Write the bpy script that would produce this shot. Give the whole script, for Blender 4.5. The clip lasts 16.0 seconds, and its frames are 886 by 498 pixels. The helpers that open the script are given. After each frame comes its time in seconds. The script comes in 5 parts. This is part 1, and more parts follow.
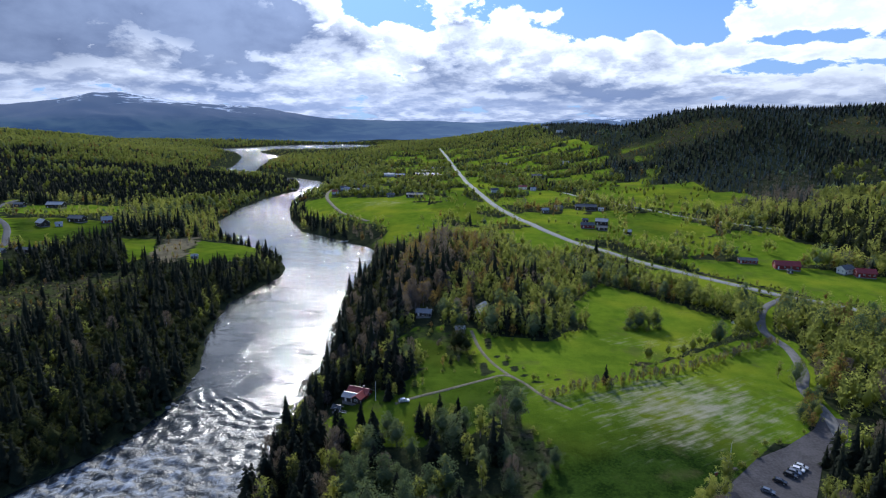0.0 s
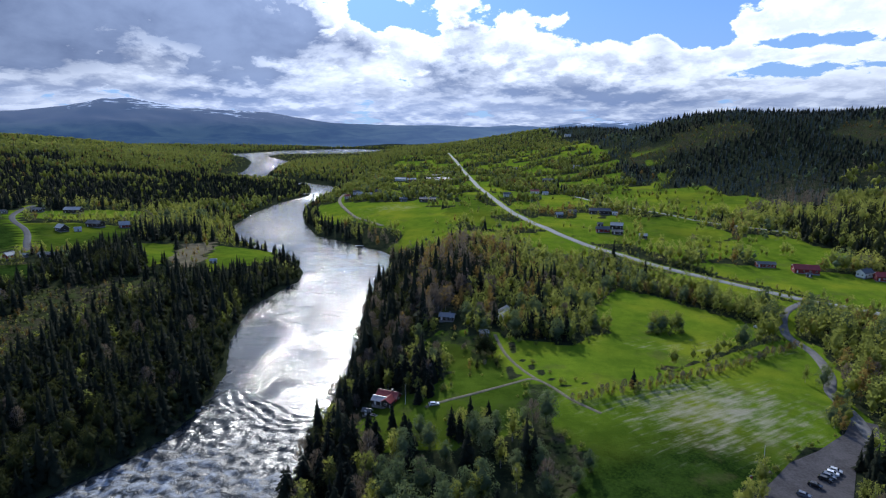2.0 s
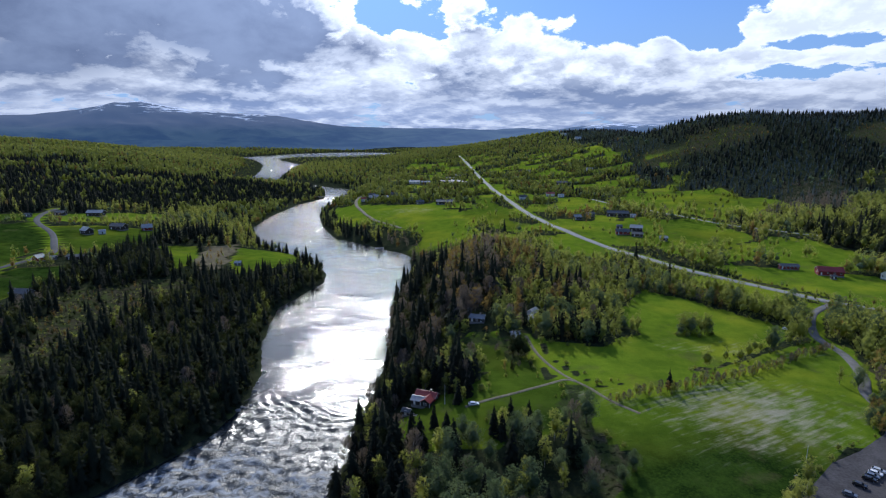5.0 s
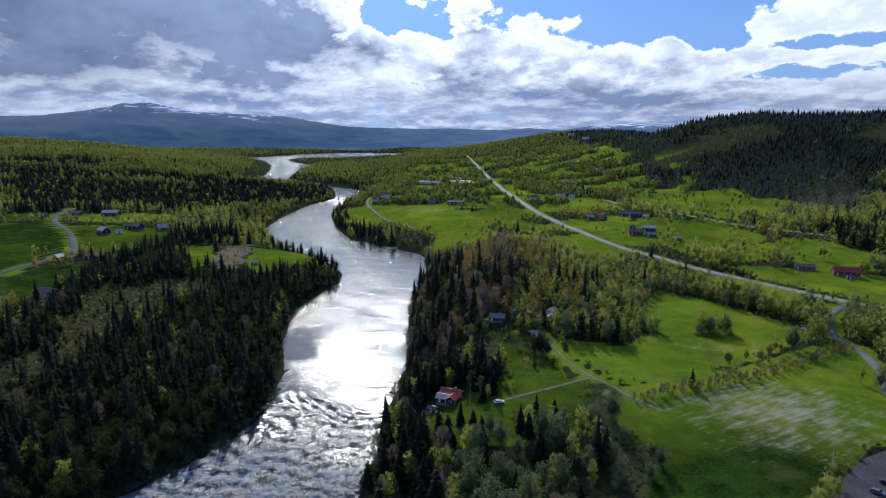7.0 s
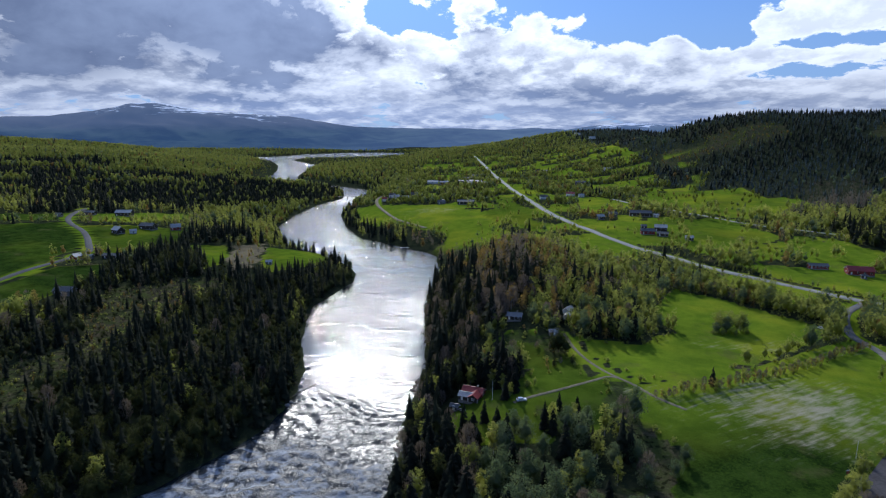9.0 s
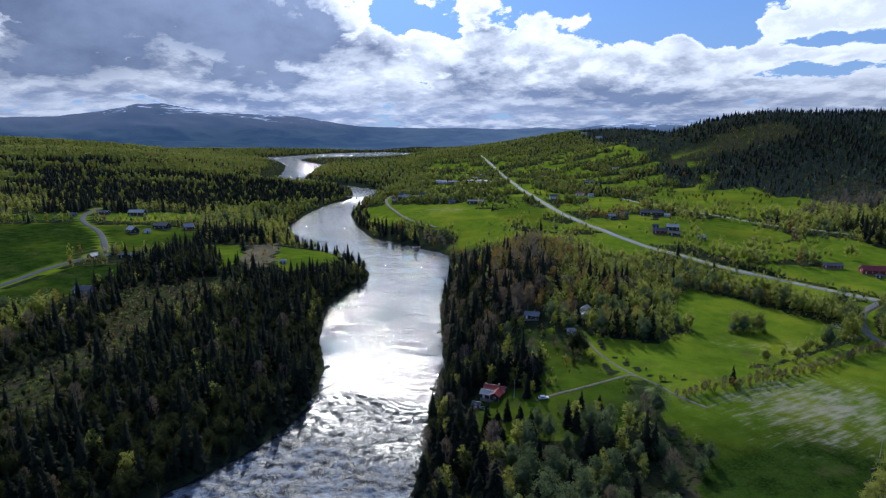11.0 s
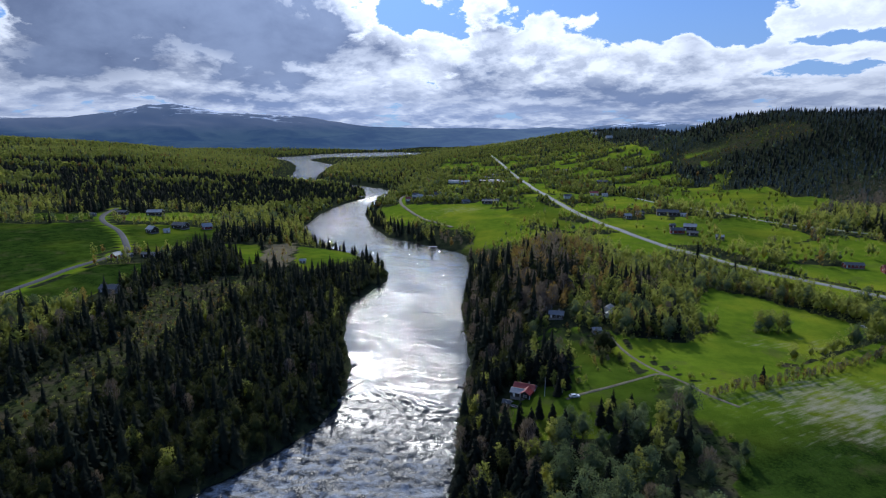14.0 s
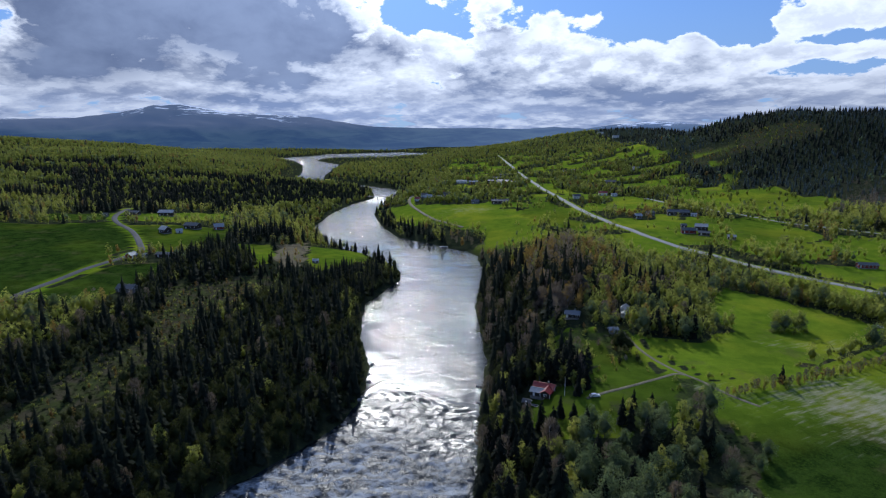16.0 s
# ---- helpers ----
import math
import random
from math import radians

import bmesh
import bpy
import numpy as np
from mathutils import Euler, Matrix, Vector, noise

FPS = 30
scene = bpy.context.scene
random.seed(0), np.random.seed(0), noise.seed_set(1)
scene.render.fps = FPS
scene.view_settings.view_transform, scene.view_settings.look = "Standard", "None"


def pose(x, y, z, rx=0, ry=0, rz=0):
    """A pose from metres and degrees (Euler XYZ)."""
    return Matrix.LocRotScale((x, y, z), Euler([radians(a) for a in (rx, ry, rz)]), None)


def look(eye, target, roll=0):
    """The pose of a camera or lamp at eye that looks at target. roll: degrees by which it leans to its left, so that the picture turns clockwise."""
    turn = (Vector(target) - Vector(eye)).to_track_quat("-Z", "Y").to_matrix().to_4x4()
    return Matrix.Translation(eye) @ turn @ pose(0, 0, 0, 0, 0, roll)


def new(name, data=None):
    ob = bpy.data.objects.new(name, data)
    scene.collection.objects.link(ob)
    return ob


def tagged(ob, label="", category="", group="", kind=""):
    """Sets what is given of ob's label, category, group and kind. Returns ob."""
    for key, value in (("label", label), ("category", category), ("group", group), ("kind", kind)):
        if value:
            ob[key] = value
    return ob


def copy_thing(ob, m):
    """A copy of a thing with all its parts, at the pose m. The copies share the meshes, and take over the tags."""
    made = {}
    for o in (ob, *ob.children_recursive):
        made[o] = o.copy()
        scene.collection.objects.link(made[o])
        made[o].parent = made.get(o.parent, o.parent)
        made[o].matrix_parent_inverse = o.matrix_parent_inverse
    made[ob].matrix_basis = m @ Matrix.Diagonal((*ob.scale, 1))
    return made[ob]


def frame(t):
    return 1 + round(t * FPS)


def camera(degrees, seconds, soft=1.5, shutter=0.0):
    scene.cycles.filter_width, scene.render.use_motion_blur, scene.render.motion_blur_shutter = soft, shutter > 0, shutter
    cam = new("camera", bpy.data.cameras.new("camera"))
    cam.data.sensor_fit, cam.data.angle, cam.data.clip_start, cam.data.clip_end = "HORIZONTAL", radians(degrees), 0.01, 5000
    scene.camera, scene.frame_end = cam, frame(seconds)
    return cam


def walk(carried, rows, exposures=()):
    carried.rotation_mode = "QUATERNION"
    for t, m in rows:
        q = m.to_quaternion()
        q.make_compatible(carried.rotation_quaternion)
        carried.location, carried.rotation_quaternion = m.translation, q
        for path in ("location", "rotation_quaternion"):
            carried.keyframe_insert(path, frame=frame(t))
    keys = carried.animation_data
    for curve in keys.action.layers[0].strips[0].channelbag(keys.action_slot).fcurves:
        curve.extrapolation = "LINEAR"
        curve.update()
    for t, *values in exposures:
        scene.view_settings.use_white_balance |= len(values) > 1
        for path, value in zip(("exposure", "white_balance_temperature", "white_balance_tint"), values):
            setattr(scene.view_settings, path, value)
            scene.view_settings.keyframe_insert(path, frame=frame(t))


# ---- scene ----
cam = camera(73.8, 16.0, soft=1.15)
PATH = [
    (0, (0.105, 0.13, 124.363), (0.056, 2.085, 123.943), 0.4),
    (0.5, (-2.036, -0.134, 124.404), (-2.092, 1.822, 123.988), 0.3),
    (1, (-4.507, -0.525, 124.534), (-4.568, 1.431, 124.121), 0.3),
    (1.5, (-6.952, -1.309, 124.661), (-7.017, 0.647, 124.251), 0.2),
    (2, (-9.367, -1.834, 124.701), (-9.436, 0.123, 124.295), 0.2),
    (2.5, (-11.709, -2.285, 124.637), (-11.782, -0.327, 124.233), 0.2),
    (3, (-14.092, -3.003, 124.951), (-14.169, -1.046, 124.548), 0.1),
    (3.5, (-16.385, -3.772, 124.836), (-16.467, -1.814, 124.435), 0.1),
    (4, (-18.418, -4.219, 124.862), (-18.503, -2.261, 124.463), 0.1),
    (6.5, (-28.863, -8.001, 125.019), (-28.969, -6.044, 124.623), -0.0),
    (7, (-30.859, -8.675, 125.086), (-30.969, -6.717, 124.69), -0.0),
    (7.5, (-33.022, -9.68, 125.328), (-33.134, -7.723, 124.932), -0.1),
    (8, (-34.98, -10.472, 125.489), (-35.096, -8.515, 125.092), -0.1),
    (8.5, (-36.862, -10.883, 125.395), (-36.982, -8.926, 124.999), -0.1),
    (9, (-38.55, -11.494, 125.343), (-38.674, -9.537, 124.946), -0.1),
    (11.5, (-47.64, -14.361, 125.66), (-47.784, -12.406, 125.262), -0.2),
    (12, (-49.328, -14.66, 125.509), (-49.476, -12.706, 125.111), -0.2),
    (12.5, (-51.237, -15.36, 125.785), (-51.387, -13.406, 125.387), -0.2),
    (13, (-52.987, -15.811, 125.677), (-53.141, -13.857, 125.279), -0.2),
    (13.5, (-54.457, -16.424, 125.756), (-54.617, -14.47, 125.358), -0.3),
    (14, (-56.106, -16.777, 125.727), (-56.269, -14.824, 125.329), -0.3),
    (14.5, (-57.798, -17.12, 125.749), (-57.965, -15.168, 125.35), -0.3),
    (15, (-59.538, -17.734, 125.798), (-59.708, -15.782, 125.4), -0.3),
    (15.5, (-61.172, -18.438, 126.025), (-61.346, -16.486, 125.626), -0.4),
    (16, (-62.848, -18.995, 126.155), (-63.026, -17.043, 125.757), -0.4),
]
walk(cam, [(t, look(eye, target, roll)) for t, eye, target, roll in PATH], [(0, -0.25, 5880, 10), (4, -0.4, 5880, 10), (9, -0.5, 5880, 10), (16, -0.55, 5880, 10)])

# ---- daylight: a sun ahead of the camera, behind broken clouds ----
SUN_AZ, SUN_EL = radians(-12), radians(31)
sun_way = Vector((math.sin(SUN_AZ) * math.cos(SUN_EL), math.cos(SUN_AZ) * math.cos(SUN_EL), math.sin(SUN_EL)))
sun = new("sun", bpy.data.lights.new("sun", "SUN"))
sun.data.energy, sun.data.angle, sun.data.color = 4.8, radians(0.6), (1.0, 0.95, 0.87)
sun.matrix_world = Matrix.Translation((0, 0, 400)) @ sun_way.to_track_quat("Z", "Y").to_matrix().to_4x4()


class Net:
    """Short hand for a node tree."""

    def __init__(self, tree):
        self.tree = tree
        tree.nodes.clear()

    def node(self, kind, values=(), operation="", blend="", clamp=False, smooth=False, name="", rgba=False):
        n = self.tree.nodes.new(kind)
        if operation:
            n.operation = operation
        if clamp:
            n.use_clamp = True
        if smooth:
            n.interpolation_type = "SMOOTHSTEP"
        if name:
            n.attribute_name = name
        if rgba:
            n.data_type, n.blend_type = "RGBA", blend
        for key, value in dict(values).items():
            self.put(n.inputs[key], value)
        return n

    def put(self, socket, value):
        if isinstance(value, bpy.types.NodeSocket):
            self.tree.links.new(value, socket)
        else:
            socket.default_value = value

    def math(self, op, a, b=0.0, c=0.0, clamp=False):
        n = self.node("ShaderNodeMath", operation=op, clamp=clamp)
        for i, v in enumerate((a, b, c)):
            self.put(n.inputs[i], v)
        return n.outputs[0]

    def step(self, v, a, b, lo=0.0, hi=1.0):
        n = self.node("ShaderNodeMapRange", {"Value": v, "From Min": a, "From Max": b, "To Min": lo, "To Max": hi}, smooth=True)
        return n.outputs["Result"]

    def mix(self, k, a, b, blend="MIX"):
        n = self.node("ShaderNodeMix", blend=blend, rgba=True)
        self.put(n.inputs[0], k)
        self.put(n.inputs[6], a if isinstance(a, bpy.types.NodeSocket) else (*a, 1))
        self.put(n.inputs[7], b if isinstance(b, bpy.types.NodeSocket) else (*b, 1))
        return n.outputs[2]

    def noise(self, vector, scale, detail=4.0, rough=0.55, warp=0.0):
        return self.node("ShaderNodeTexNoise", {"Vector": vector, "Scale": scale, "Detail": detail, "Roughness": rough, "Distortion": warp}).outputs["Fac"]

    def vec(self, x, y, z=0.0):
        return self.node("ShaderNodeCombineXYZ", {"X": x, "Y": y, "Z": z}).outputs[0]


world = bpy.data.worlds.new("sky")
scene.world = world
world.use_nodes = True
n = Net(world.node_tree)
sky = n.node("ShaderNodeTexSky")
sky.sky_type, sky.sun_disc, sky.sun_elevation, sky.sun_rotation, sky.dust_density = "NISHITA", False, SUN_EL, SUN_AZ, 0.6
way = n.node("ShaderNodeTexCoord").outputs["Generated"]
xyz = n.node("ShaderNodeSeparateXYZ", {"Vector": way})
dx, dy, dz = xyz.outputs
az = n.math("ARCTAN2", dx, dy)
el = n.math("ARCSINE", dz)


def patch(a, e, sa, se):
    """A soft spot of the sky round an azimuth and an elevation, in degrees."""
    u = n.math("DIVIDE", n.math("SUBTRACT", az, radians(a)), radians(sa))
    v = n.math("DIVIDE", n.math("SUBTRACT", el, radians(e)), radians(se))
    return n.math("EXPONENT", n.math("MULTIPLY", n.math("ADD", n.math("MULTIPLY", u, u), n.math("MULTIPLY", v, v)), -1.0))


# the clouds' thickness: billows over broad swells, flatter towards the horizon
def billows(lift):
    """Thickness of the clouds at a spot of the sky, or a little above it."""
    v = n.math("MULTIPLY", n.math("LOGARITHM", n.math("ADD", n.math("MAXIMUM", el, 0.0), 0.06), math.e), 2.1)
    drift = n.vec(n.math("MULTIPLY", az, 6.5), n.math("ADD", v, lift), 3.7)
    big = n.noise(drift, 0.55, 2.0, 0.5)
    ragged = n.noise(drift, 2.3, 12.0, 0.58, 0.2)
    bent = n.node("ShaderNodeVectorMath", {0: drift, 1: n.vec(n.math("MULTIPLY", ragged, 0.35), n.math("MULTIPLY", big, 0.4), 0.0)}, operation="ADD").outputs[0]
    cell = n.node("ShaderNodeTexVoronoi", {"Vector": bent, "Scale": 2.2, "Detail": 4.0, "Roughness": 0.55, "Lacunarity": 2.3})
    cell.feature = "SMOOTH_F1"
    n.put(cell.inputs["Smoothness"], 0.35)
    billow = n.math("SUBTRACT", 1.0, cell.outputs["Distance"])
    return big, ragged, n.math("ADD", n.math("MULTIPLY", big, 0.32), n.math("MULTIPLY_ADD", ragged, 0.42, n.math("MULTIPLY", billow, 0.30)))


big, ragged, body = billows(0.0)
lit = n.math("MULTIPLY_ADD", n.math("SUBTRACT", body, billows(0.26)[2]), 4.2, 0.45, clamp=True)
# banks of cloud (plus) and clear gaps (minus): azimuth, elevation, half widths, weight
BANKS = (
    (-24.6, 10.3, 10.4, 4.7, 0.3), (-19.2, 8.3, 5.5, 2.7, 0.12), (-36.4, 9.3, 6.0, 3.3, 0.26), (-36.1, 5.0, 6.6, 1.9, 0.22), (-32.3, 9.2, 0.8, 1.2, -0.18), (-30.6, 7.7, 1.6, 1.0, 0.05),
    (-6.9, 10.0, 3.4, 1.3, -0.36), (-12.6, 10.6, 0.8, 2.2, -0.05), (16.5, 9.8, 6.6, 1.9, -0.42), (11.6, 8.7, 2.2, 0.9, -0.26), (21.5, 7.8, 3.8, 0.9, -0.32), (7.8, 10.6, 2.2, 0.5, -0.14),
    (5.8, 9.6, 3.8, 0.8, 0.12), (27.2, 4.6, 4.4, 0.5, -0.2), (29.2, 6.6, 3.8, 0.5, -0.22), (24.4, 8.1, 1.9, 0.8, 0.42), (29.7, 8.6, 4.7, 1.3, 0.4), (16.9, 7.2, 1.9, 2.2, 0.36),
    (23.0, 5.9, 10.4, 0.6, 0.2), (31.6, 1.8, 2.4, 0.9, 0.25), (2.9, 6.6, 8.2, 3.3, 0.16), (-10.7, 7.1, 3.8, 2.0, 0.14), (14.0, 4.9, 6.6, 1.6, 0.14), (-17.9, 4.0, 27.4, 2.2, 0.05),
    (22.4, 3.1, 12.1, 1.0, 0.14))
# last three unseen: banks added to brighten the river, a gap to cut fill
for a, e, sa, se, k in BANKS + ((0, 2.0, 80, 4.2, 0.20), (-12, 7.0, 14, 3.0, 0.08), (-30, 22, 60, 9, 0.10), (-10, 26, 40, 12, 0.14), (168, 40, 100, 40, -0.13)):
    body = n.math("ADD", body, n.math("MULTIPLY", patch(a, e, sa, se), k))
cover = n.step(body, 0.385, 0.445)
# grey undersides and cores of the larger clouds
CORES = (
    (-24.6, 10.1, 10.4, 4.4, 1.0), (-19.7, 7.8, 5.2, 2.2, 0.8), (-36.4, 8.9, 6.6, 3.0, 0.95), (-35.7, 5.1, 7.1, 2.0, 0.85), (-10.2, 6.9, 3.4, 1.5, 0.8), (0.8, 8.7, 2.0, 1.5, 0.75),
    (-1.6, 4.8, 3.2, 1.6, 0.6), (17.4, 6.9, 1.1, 1.9, 0.55), (9.7, 3.0, 6.6, 0.9, 0.6), (-20.8, 4.6, 3.8, 0.7, 0.75), (-6.6, 3.0, 8.8, 1.0, 0.6), (-26.1, 2.8, 8.2, 0.7, 0.7),
    (18.0, 2.2, 8.2, 0.8, 0.45), (-14.7, 8.9, 1.4, 1.6, 0.3), (-16.8, 6.7, 1.6, 0.7, 0.4))
core_k = 0.0
for a, e, sa, se, k in CORES:
    core_k = n.math("MULTIPLY_ADD", patch(a, e, sa, se), k, core_k)
bright_side = patch(29, 9.0, 13, 5)
# light comes through the clouds round the sun
dot = n.node("ShaderNodeVectorMath", {0: way, 1: sun_way}, operation="DOT_PRODUCT").outputs["Value"]
glow = n.math("ADD", n.math("MULTIPLY", n.math("POWER", n.math("MAXIMUM", dot, 0.0), 4.0), 0.8), n.math("MULTIPLY", n.math("POWER", n.math("MAXIMUM", dot, 0.0), 18.0), 0.9))
core = n.math("POWER", n.math("MAXIMUM", dot, 0.0), 70.0)
uneven = n.step(n.math("MULTIPLY_ADD", ragged, 0.35, n.math("MULTIPLY", big, 0.65)), 0.36, 0.66)
dim = n.math("SUBTRACT", 1.0, lit)
shade = n.math("MULTIPLY_ADD", core_k, n.math("MULTIPLY_ADD", uneven, 0.35, 0.72), n.math("MULTIPLY", dim, n.math("MULTIPLY_ADD", uneven, 0.50, 0.34)))
shade = n.math("MULTIPLY", n.math("MULTIPLY", shade, n.step(body, 0.40, 0.56)), n.math("MULTIPLY_ADD", bright_side, -0.6, 1.0), clamp=True)
grey = n.mix(n.step(n.math("MULTIPLY_ADD", ragged, 0.4, n.math("MULTIPLY", big, 0.6)), 0.34, 0.64), (0.150, 0.195, 0.325), (0.270, 0.335, 0.500))
cloud = n.mix(shade, (1.06, 1.11, 1.22), grey)
low = n.step(el, radians(0.0), radians(5.5), 1.0, 0.0)
cloud = n.mix(n.math("MULTIPLY", low, n.math("MULTIPLY_ADD", dim, 0.5, 0.50)), cloud, (0.24, 0.32, 0.54))
power = n.math("ADD", n.math("MULTIPLY_ADD", glow, 0.95, n.math("MULTIPLY_ADD", bright_side, 0.3, 0.90)), n.math("MULTIPLY", core, 0.45))
cloud = n.mix(1.0, cloud, n.vec(power, power, power), "MULTIPLY")
clear = n.mix(1.0, sky.outputs[0], (0.046, 0.080, 0.150), "MULTIPLY")
clear = n.mix(n.step(el, radians(2), radians(14), 0.80, 0.35), clear, (0.40, 0.60, 0.98))
n.put(n.node("ShaderNodeOutputWorld").inputs["Surface"], n.node("ShaderNodeBackground", {"Color": n.mix(cover, clear, cloud), "Strength": 1.0}).outputs[0])

# ---- materials ----
def material(name):
    m = bpy.data.materials.new(name)
    m.use_nodes = True
    return m, Net(m.node_tree)


def finish(n, colour, rough=0.8, bump=None, strength=0.3, distance=0.1, through_leaf=0.0, **extra):
    """The surface: a Principled shader, with a bump and, for leaves, light that comes through."""
    values = {"Base Color": colour if isinstance(colour, bpy.types.NodeSocket) else (*colour, 1), "Roughness": rough}
    values.update(extra)
    if bump is not None:
        values["Normal"] = n.node("ShaderNodeBump", {"Height": bump, "Strength": strength, "Distance": distance}).outputs[0]
    out = n.node("ShaderNodeBsdfPrincipled", values).outputs[0]
    if through_leaf:
        warm = n.mix(1.0, values["Base Color"], (1.8, 1.65, 1.0), "MULTIPLY")
        thin = n.node("ShaderNodeBsdfTranslucent", {"Color": warm}).outputs[0]
        out = n.node("ShaderNodeMixShader", {0: through_leaf, 1: out, 2: thin}).outputs[0]
    n.put(n.node("ShaderNodeOutputMaterial").inputs["Surface"], out)


def foliage(name, dark, mid, light, through_leaf, rough=0.7):
    """Leaves or needles: each clump, each tree and each stand a little different."""
    m, n = material(name)
    place = n.node("ShaderNodeNewGeometry")
    clump = place.outputs["Random Per Island"]
    tree = n.node("ShaderNodeObjectInfo").outputs["Random"]
    stand = n.noise(place.outputs["Position"], 0.11, 2.0)
    k = n.math("ADD", n.math("MULTIPLY_ADD", clump, 0.10, 0.13), n.math("MULTIPLY_ADD", stand, 0.7, 0.13))
    k = n.math("ADD", k, n.math("MULTIPLY_ADD", tree, 0.4, -0.3))
    spray = n.noise(place.outputs["Position"], 2.6, 3.0, 0.75)
    k = n.math("ADD", k, n.math("MULTIPLY_ADD", spray, 0.5, -0.25))
    tone = n.mix(n.step(k, 0.1, 0.5), dark, mid)
    tone = n.mix(n.step(k, 0.5, 0.95), tone, light)
    finish(n, tone, rough, spray, 0.8, 0.7, through_leaf, **{"Specular IOR Level": 0.02})
    return m


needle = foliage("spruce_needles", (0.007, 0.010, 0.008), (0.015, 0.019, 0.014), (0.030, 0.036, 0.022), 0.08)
leaf_fresh = foliage("fresh_birch_leaves", (0.098, 0.128, 0.044), (0.190, 0.222, 0.074), (0.305, 0.328, 0.110), 0.62)
leaf_pale = foliage("pale_willow_leaves", (0.052, 0.078, 0.046), (0.100, 0.140, 0.084), (0.175, 0.220, 0.130), 0.42)
leaf_bud = foliage("budding_brown_leaves", (0.105, 0.078, 0.036), (0.190, 0.140, 0.058), (0.290, 0.225, 0.085), 0.50)
# dark olive leaves: backlit shade of the left wood put into the colour
leaf_shade_dark = foliage("shade_darkened_leaves", (0.020, 0.026, 0.012), (0.040, 0.050, 0.020), (0.078, 0.088, 0.032), 0.28)
# hillside conifers: distance haze put into the needles' paler, bluer colour
hazed_needle = foliage("haze_tinted_needles", (0.040, 0.060, 0.072), (0.074, 0.104, 0.110), (0.118, 0.148, 0.122), 0.30)
twig = foliage("bare_twigs", (0.070, 0.060, 0.063), (0.120, 0.105, 0.108), (0.190, 0.165, 0.160), 0.30)

bark, n = material("bark")
pos = n.node("ShaderNodeTexCoord").outputs["Object"]
rough_bark = n.noise(pos, 6.0, 5.0)
finish(n, n.mix(rough_bark, (0.05, 0.04, 0.03), (0.16, 0.13, 0.11)), 0.9, rough_bark, 0.5, 0.05)

bark_pale, n = material("birch_bark")
pos = n.node("ShaderNodeTexCoord").outputs["Object"]
mark = n.noise(n.node("ShaderNodeMapping", {"Vector": pos, "Scale": (3, 3, 9)}).outputs[0], 1.0, 4.0)
finish(n, n.mix(n.step(mark, 0.42, 0.6), (0.06, 0.05, 0.05), (0.52, 0.49, 0.45)), 0.85, mark, 0.3, 0.03)

# the ground: forest floor, meadow grass, last year's straw and bare soil, by how the land is used
soil, n = material("meadow_and_forest_floor")
pos = n.node("ShaderNodeNewGeometry").outputs["Position"]
use = n.node("ShaderNodeSeparateColor", {0: n.node("ShaderNodeAttribute", name="land_use").outputs["Color"]})
grass_k, straw_k, scrub_k = use.outputs[0], use.outputs[1], use.outputs[2]
lush_shade_k = n.node("ShaderNodeAttribute", name="lush_shade").outputs["Fac"]
fine, mid, wide = n.noise(pos, 0.9, 6.0, 0.7), n.noise(pos, 0.12, 5.0), n.noise(pos, 0.018, 4.0)
grass = n.mix(n.step(mid, 0.3, 0.7), (0.088, 0.146, 0.012), (0.132, 0.194, 0.015))
grass = n.mix(n.step(wide, 0.45, 0.68), grass, (0.20, 0.235, 0.018))
# the darkest green is cloud shade put into the grass colour
grass = n.mix(lush_shade_k, grass, n.mix(n.step(n.math("MULTIPLY_ADD", fine, 0.4, n.math("MULTIPLY", mid, 0.6)), 0.36, 0.62), (0.010, 0.022, 0.005), (0.030, 0.056, 0.010)))
grass = n.mix(n.math("MULTIPLY", n.step(n.noise(pos, 0.055, 6.0, 0.65), 0.54, 0.70), 0.45), grass, (0.085, 0.082, 0.034))
grass = n.mix(n.math("MULTIPLY", n.step(fine, 0.45, 0.8), 0.5), grass, (0.042, 0.080, 0.008))
turned = n.node("ShaderNodeMapping", {"Vector": pos, "Rotation": (0, 0, radians(-33))}).outputs[0]
rows = n.node("ShaderNodeMapping", {"Vector": turned, "Scale": (0.08, 0.5, 0.08)}).outputs[0]
streak = n.math("ADD", n.math("MULTIPLY", n.noise(rows, 1.0, 5.0, 0.6), 0.6), n.math("MULTIPLY", mid, 0.4))
straw = n.math("MULTIPLY", n.step(n.math("MULTIPLY_ADD", straw_k, 0.30, streak), 0.60, 0.90), n.step(straw_k, 0.02, 0.3))
grass = n.mix(n.math("MULTIPLY", straw, 0.85), grass, n.mix(fine, (0.24, 0.215, 0.16), (0.42, 0.39, 0.31)))
floor = n.mix(n.step(mid, 0.35, 0.65), (0.014, 0.020, 0.012), (0.036, 0.042, 0.022))
floor = n.mix(n.step(fine, 0.5, 0.75), floor, (0.056, 0.068, 0.024))
scrub = n.mix(n.step(mid, 0.38, 0.62), (0.060, 0.054, 0.034), (0.045, 0.060, 0.018))
scrub = n.mix(n.step(fine, 0.5, 0.8), scrub, (0.11, 0.095, 0.06))
scrub = n.mix(n.step(n.noise(pos, 0.35, 4.0, 0.6), 0.5, 0.62), scrub, (0.016, 0.019, 0.009))
heath_k = n.math("MULTIPLY", n.step(straw_k, 0.1, 0.24), n.step(mid, 0.3, 0.6, 0.5, 1.0))
scrub = n.mix(heath_k, scrub, n.mix(fine, (0.10, 0.088, 0.055), (0.21, 0.18, 0.12)))
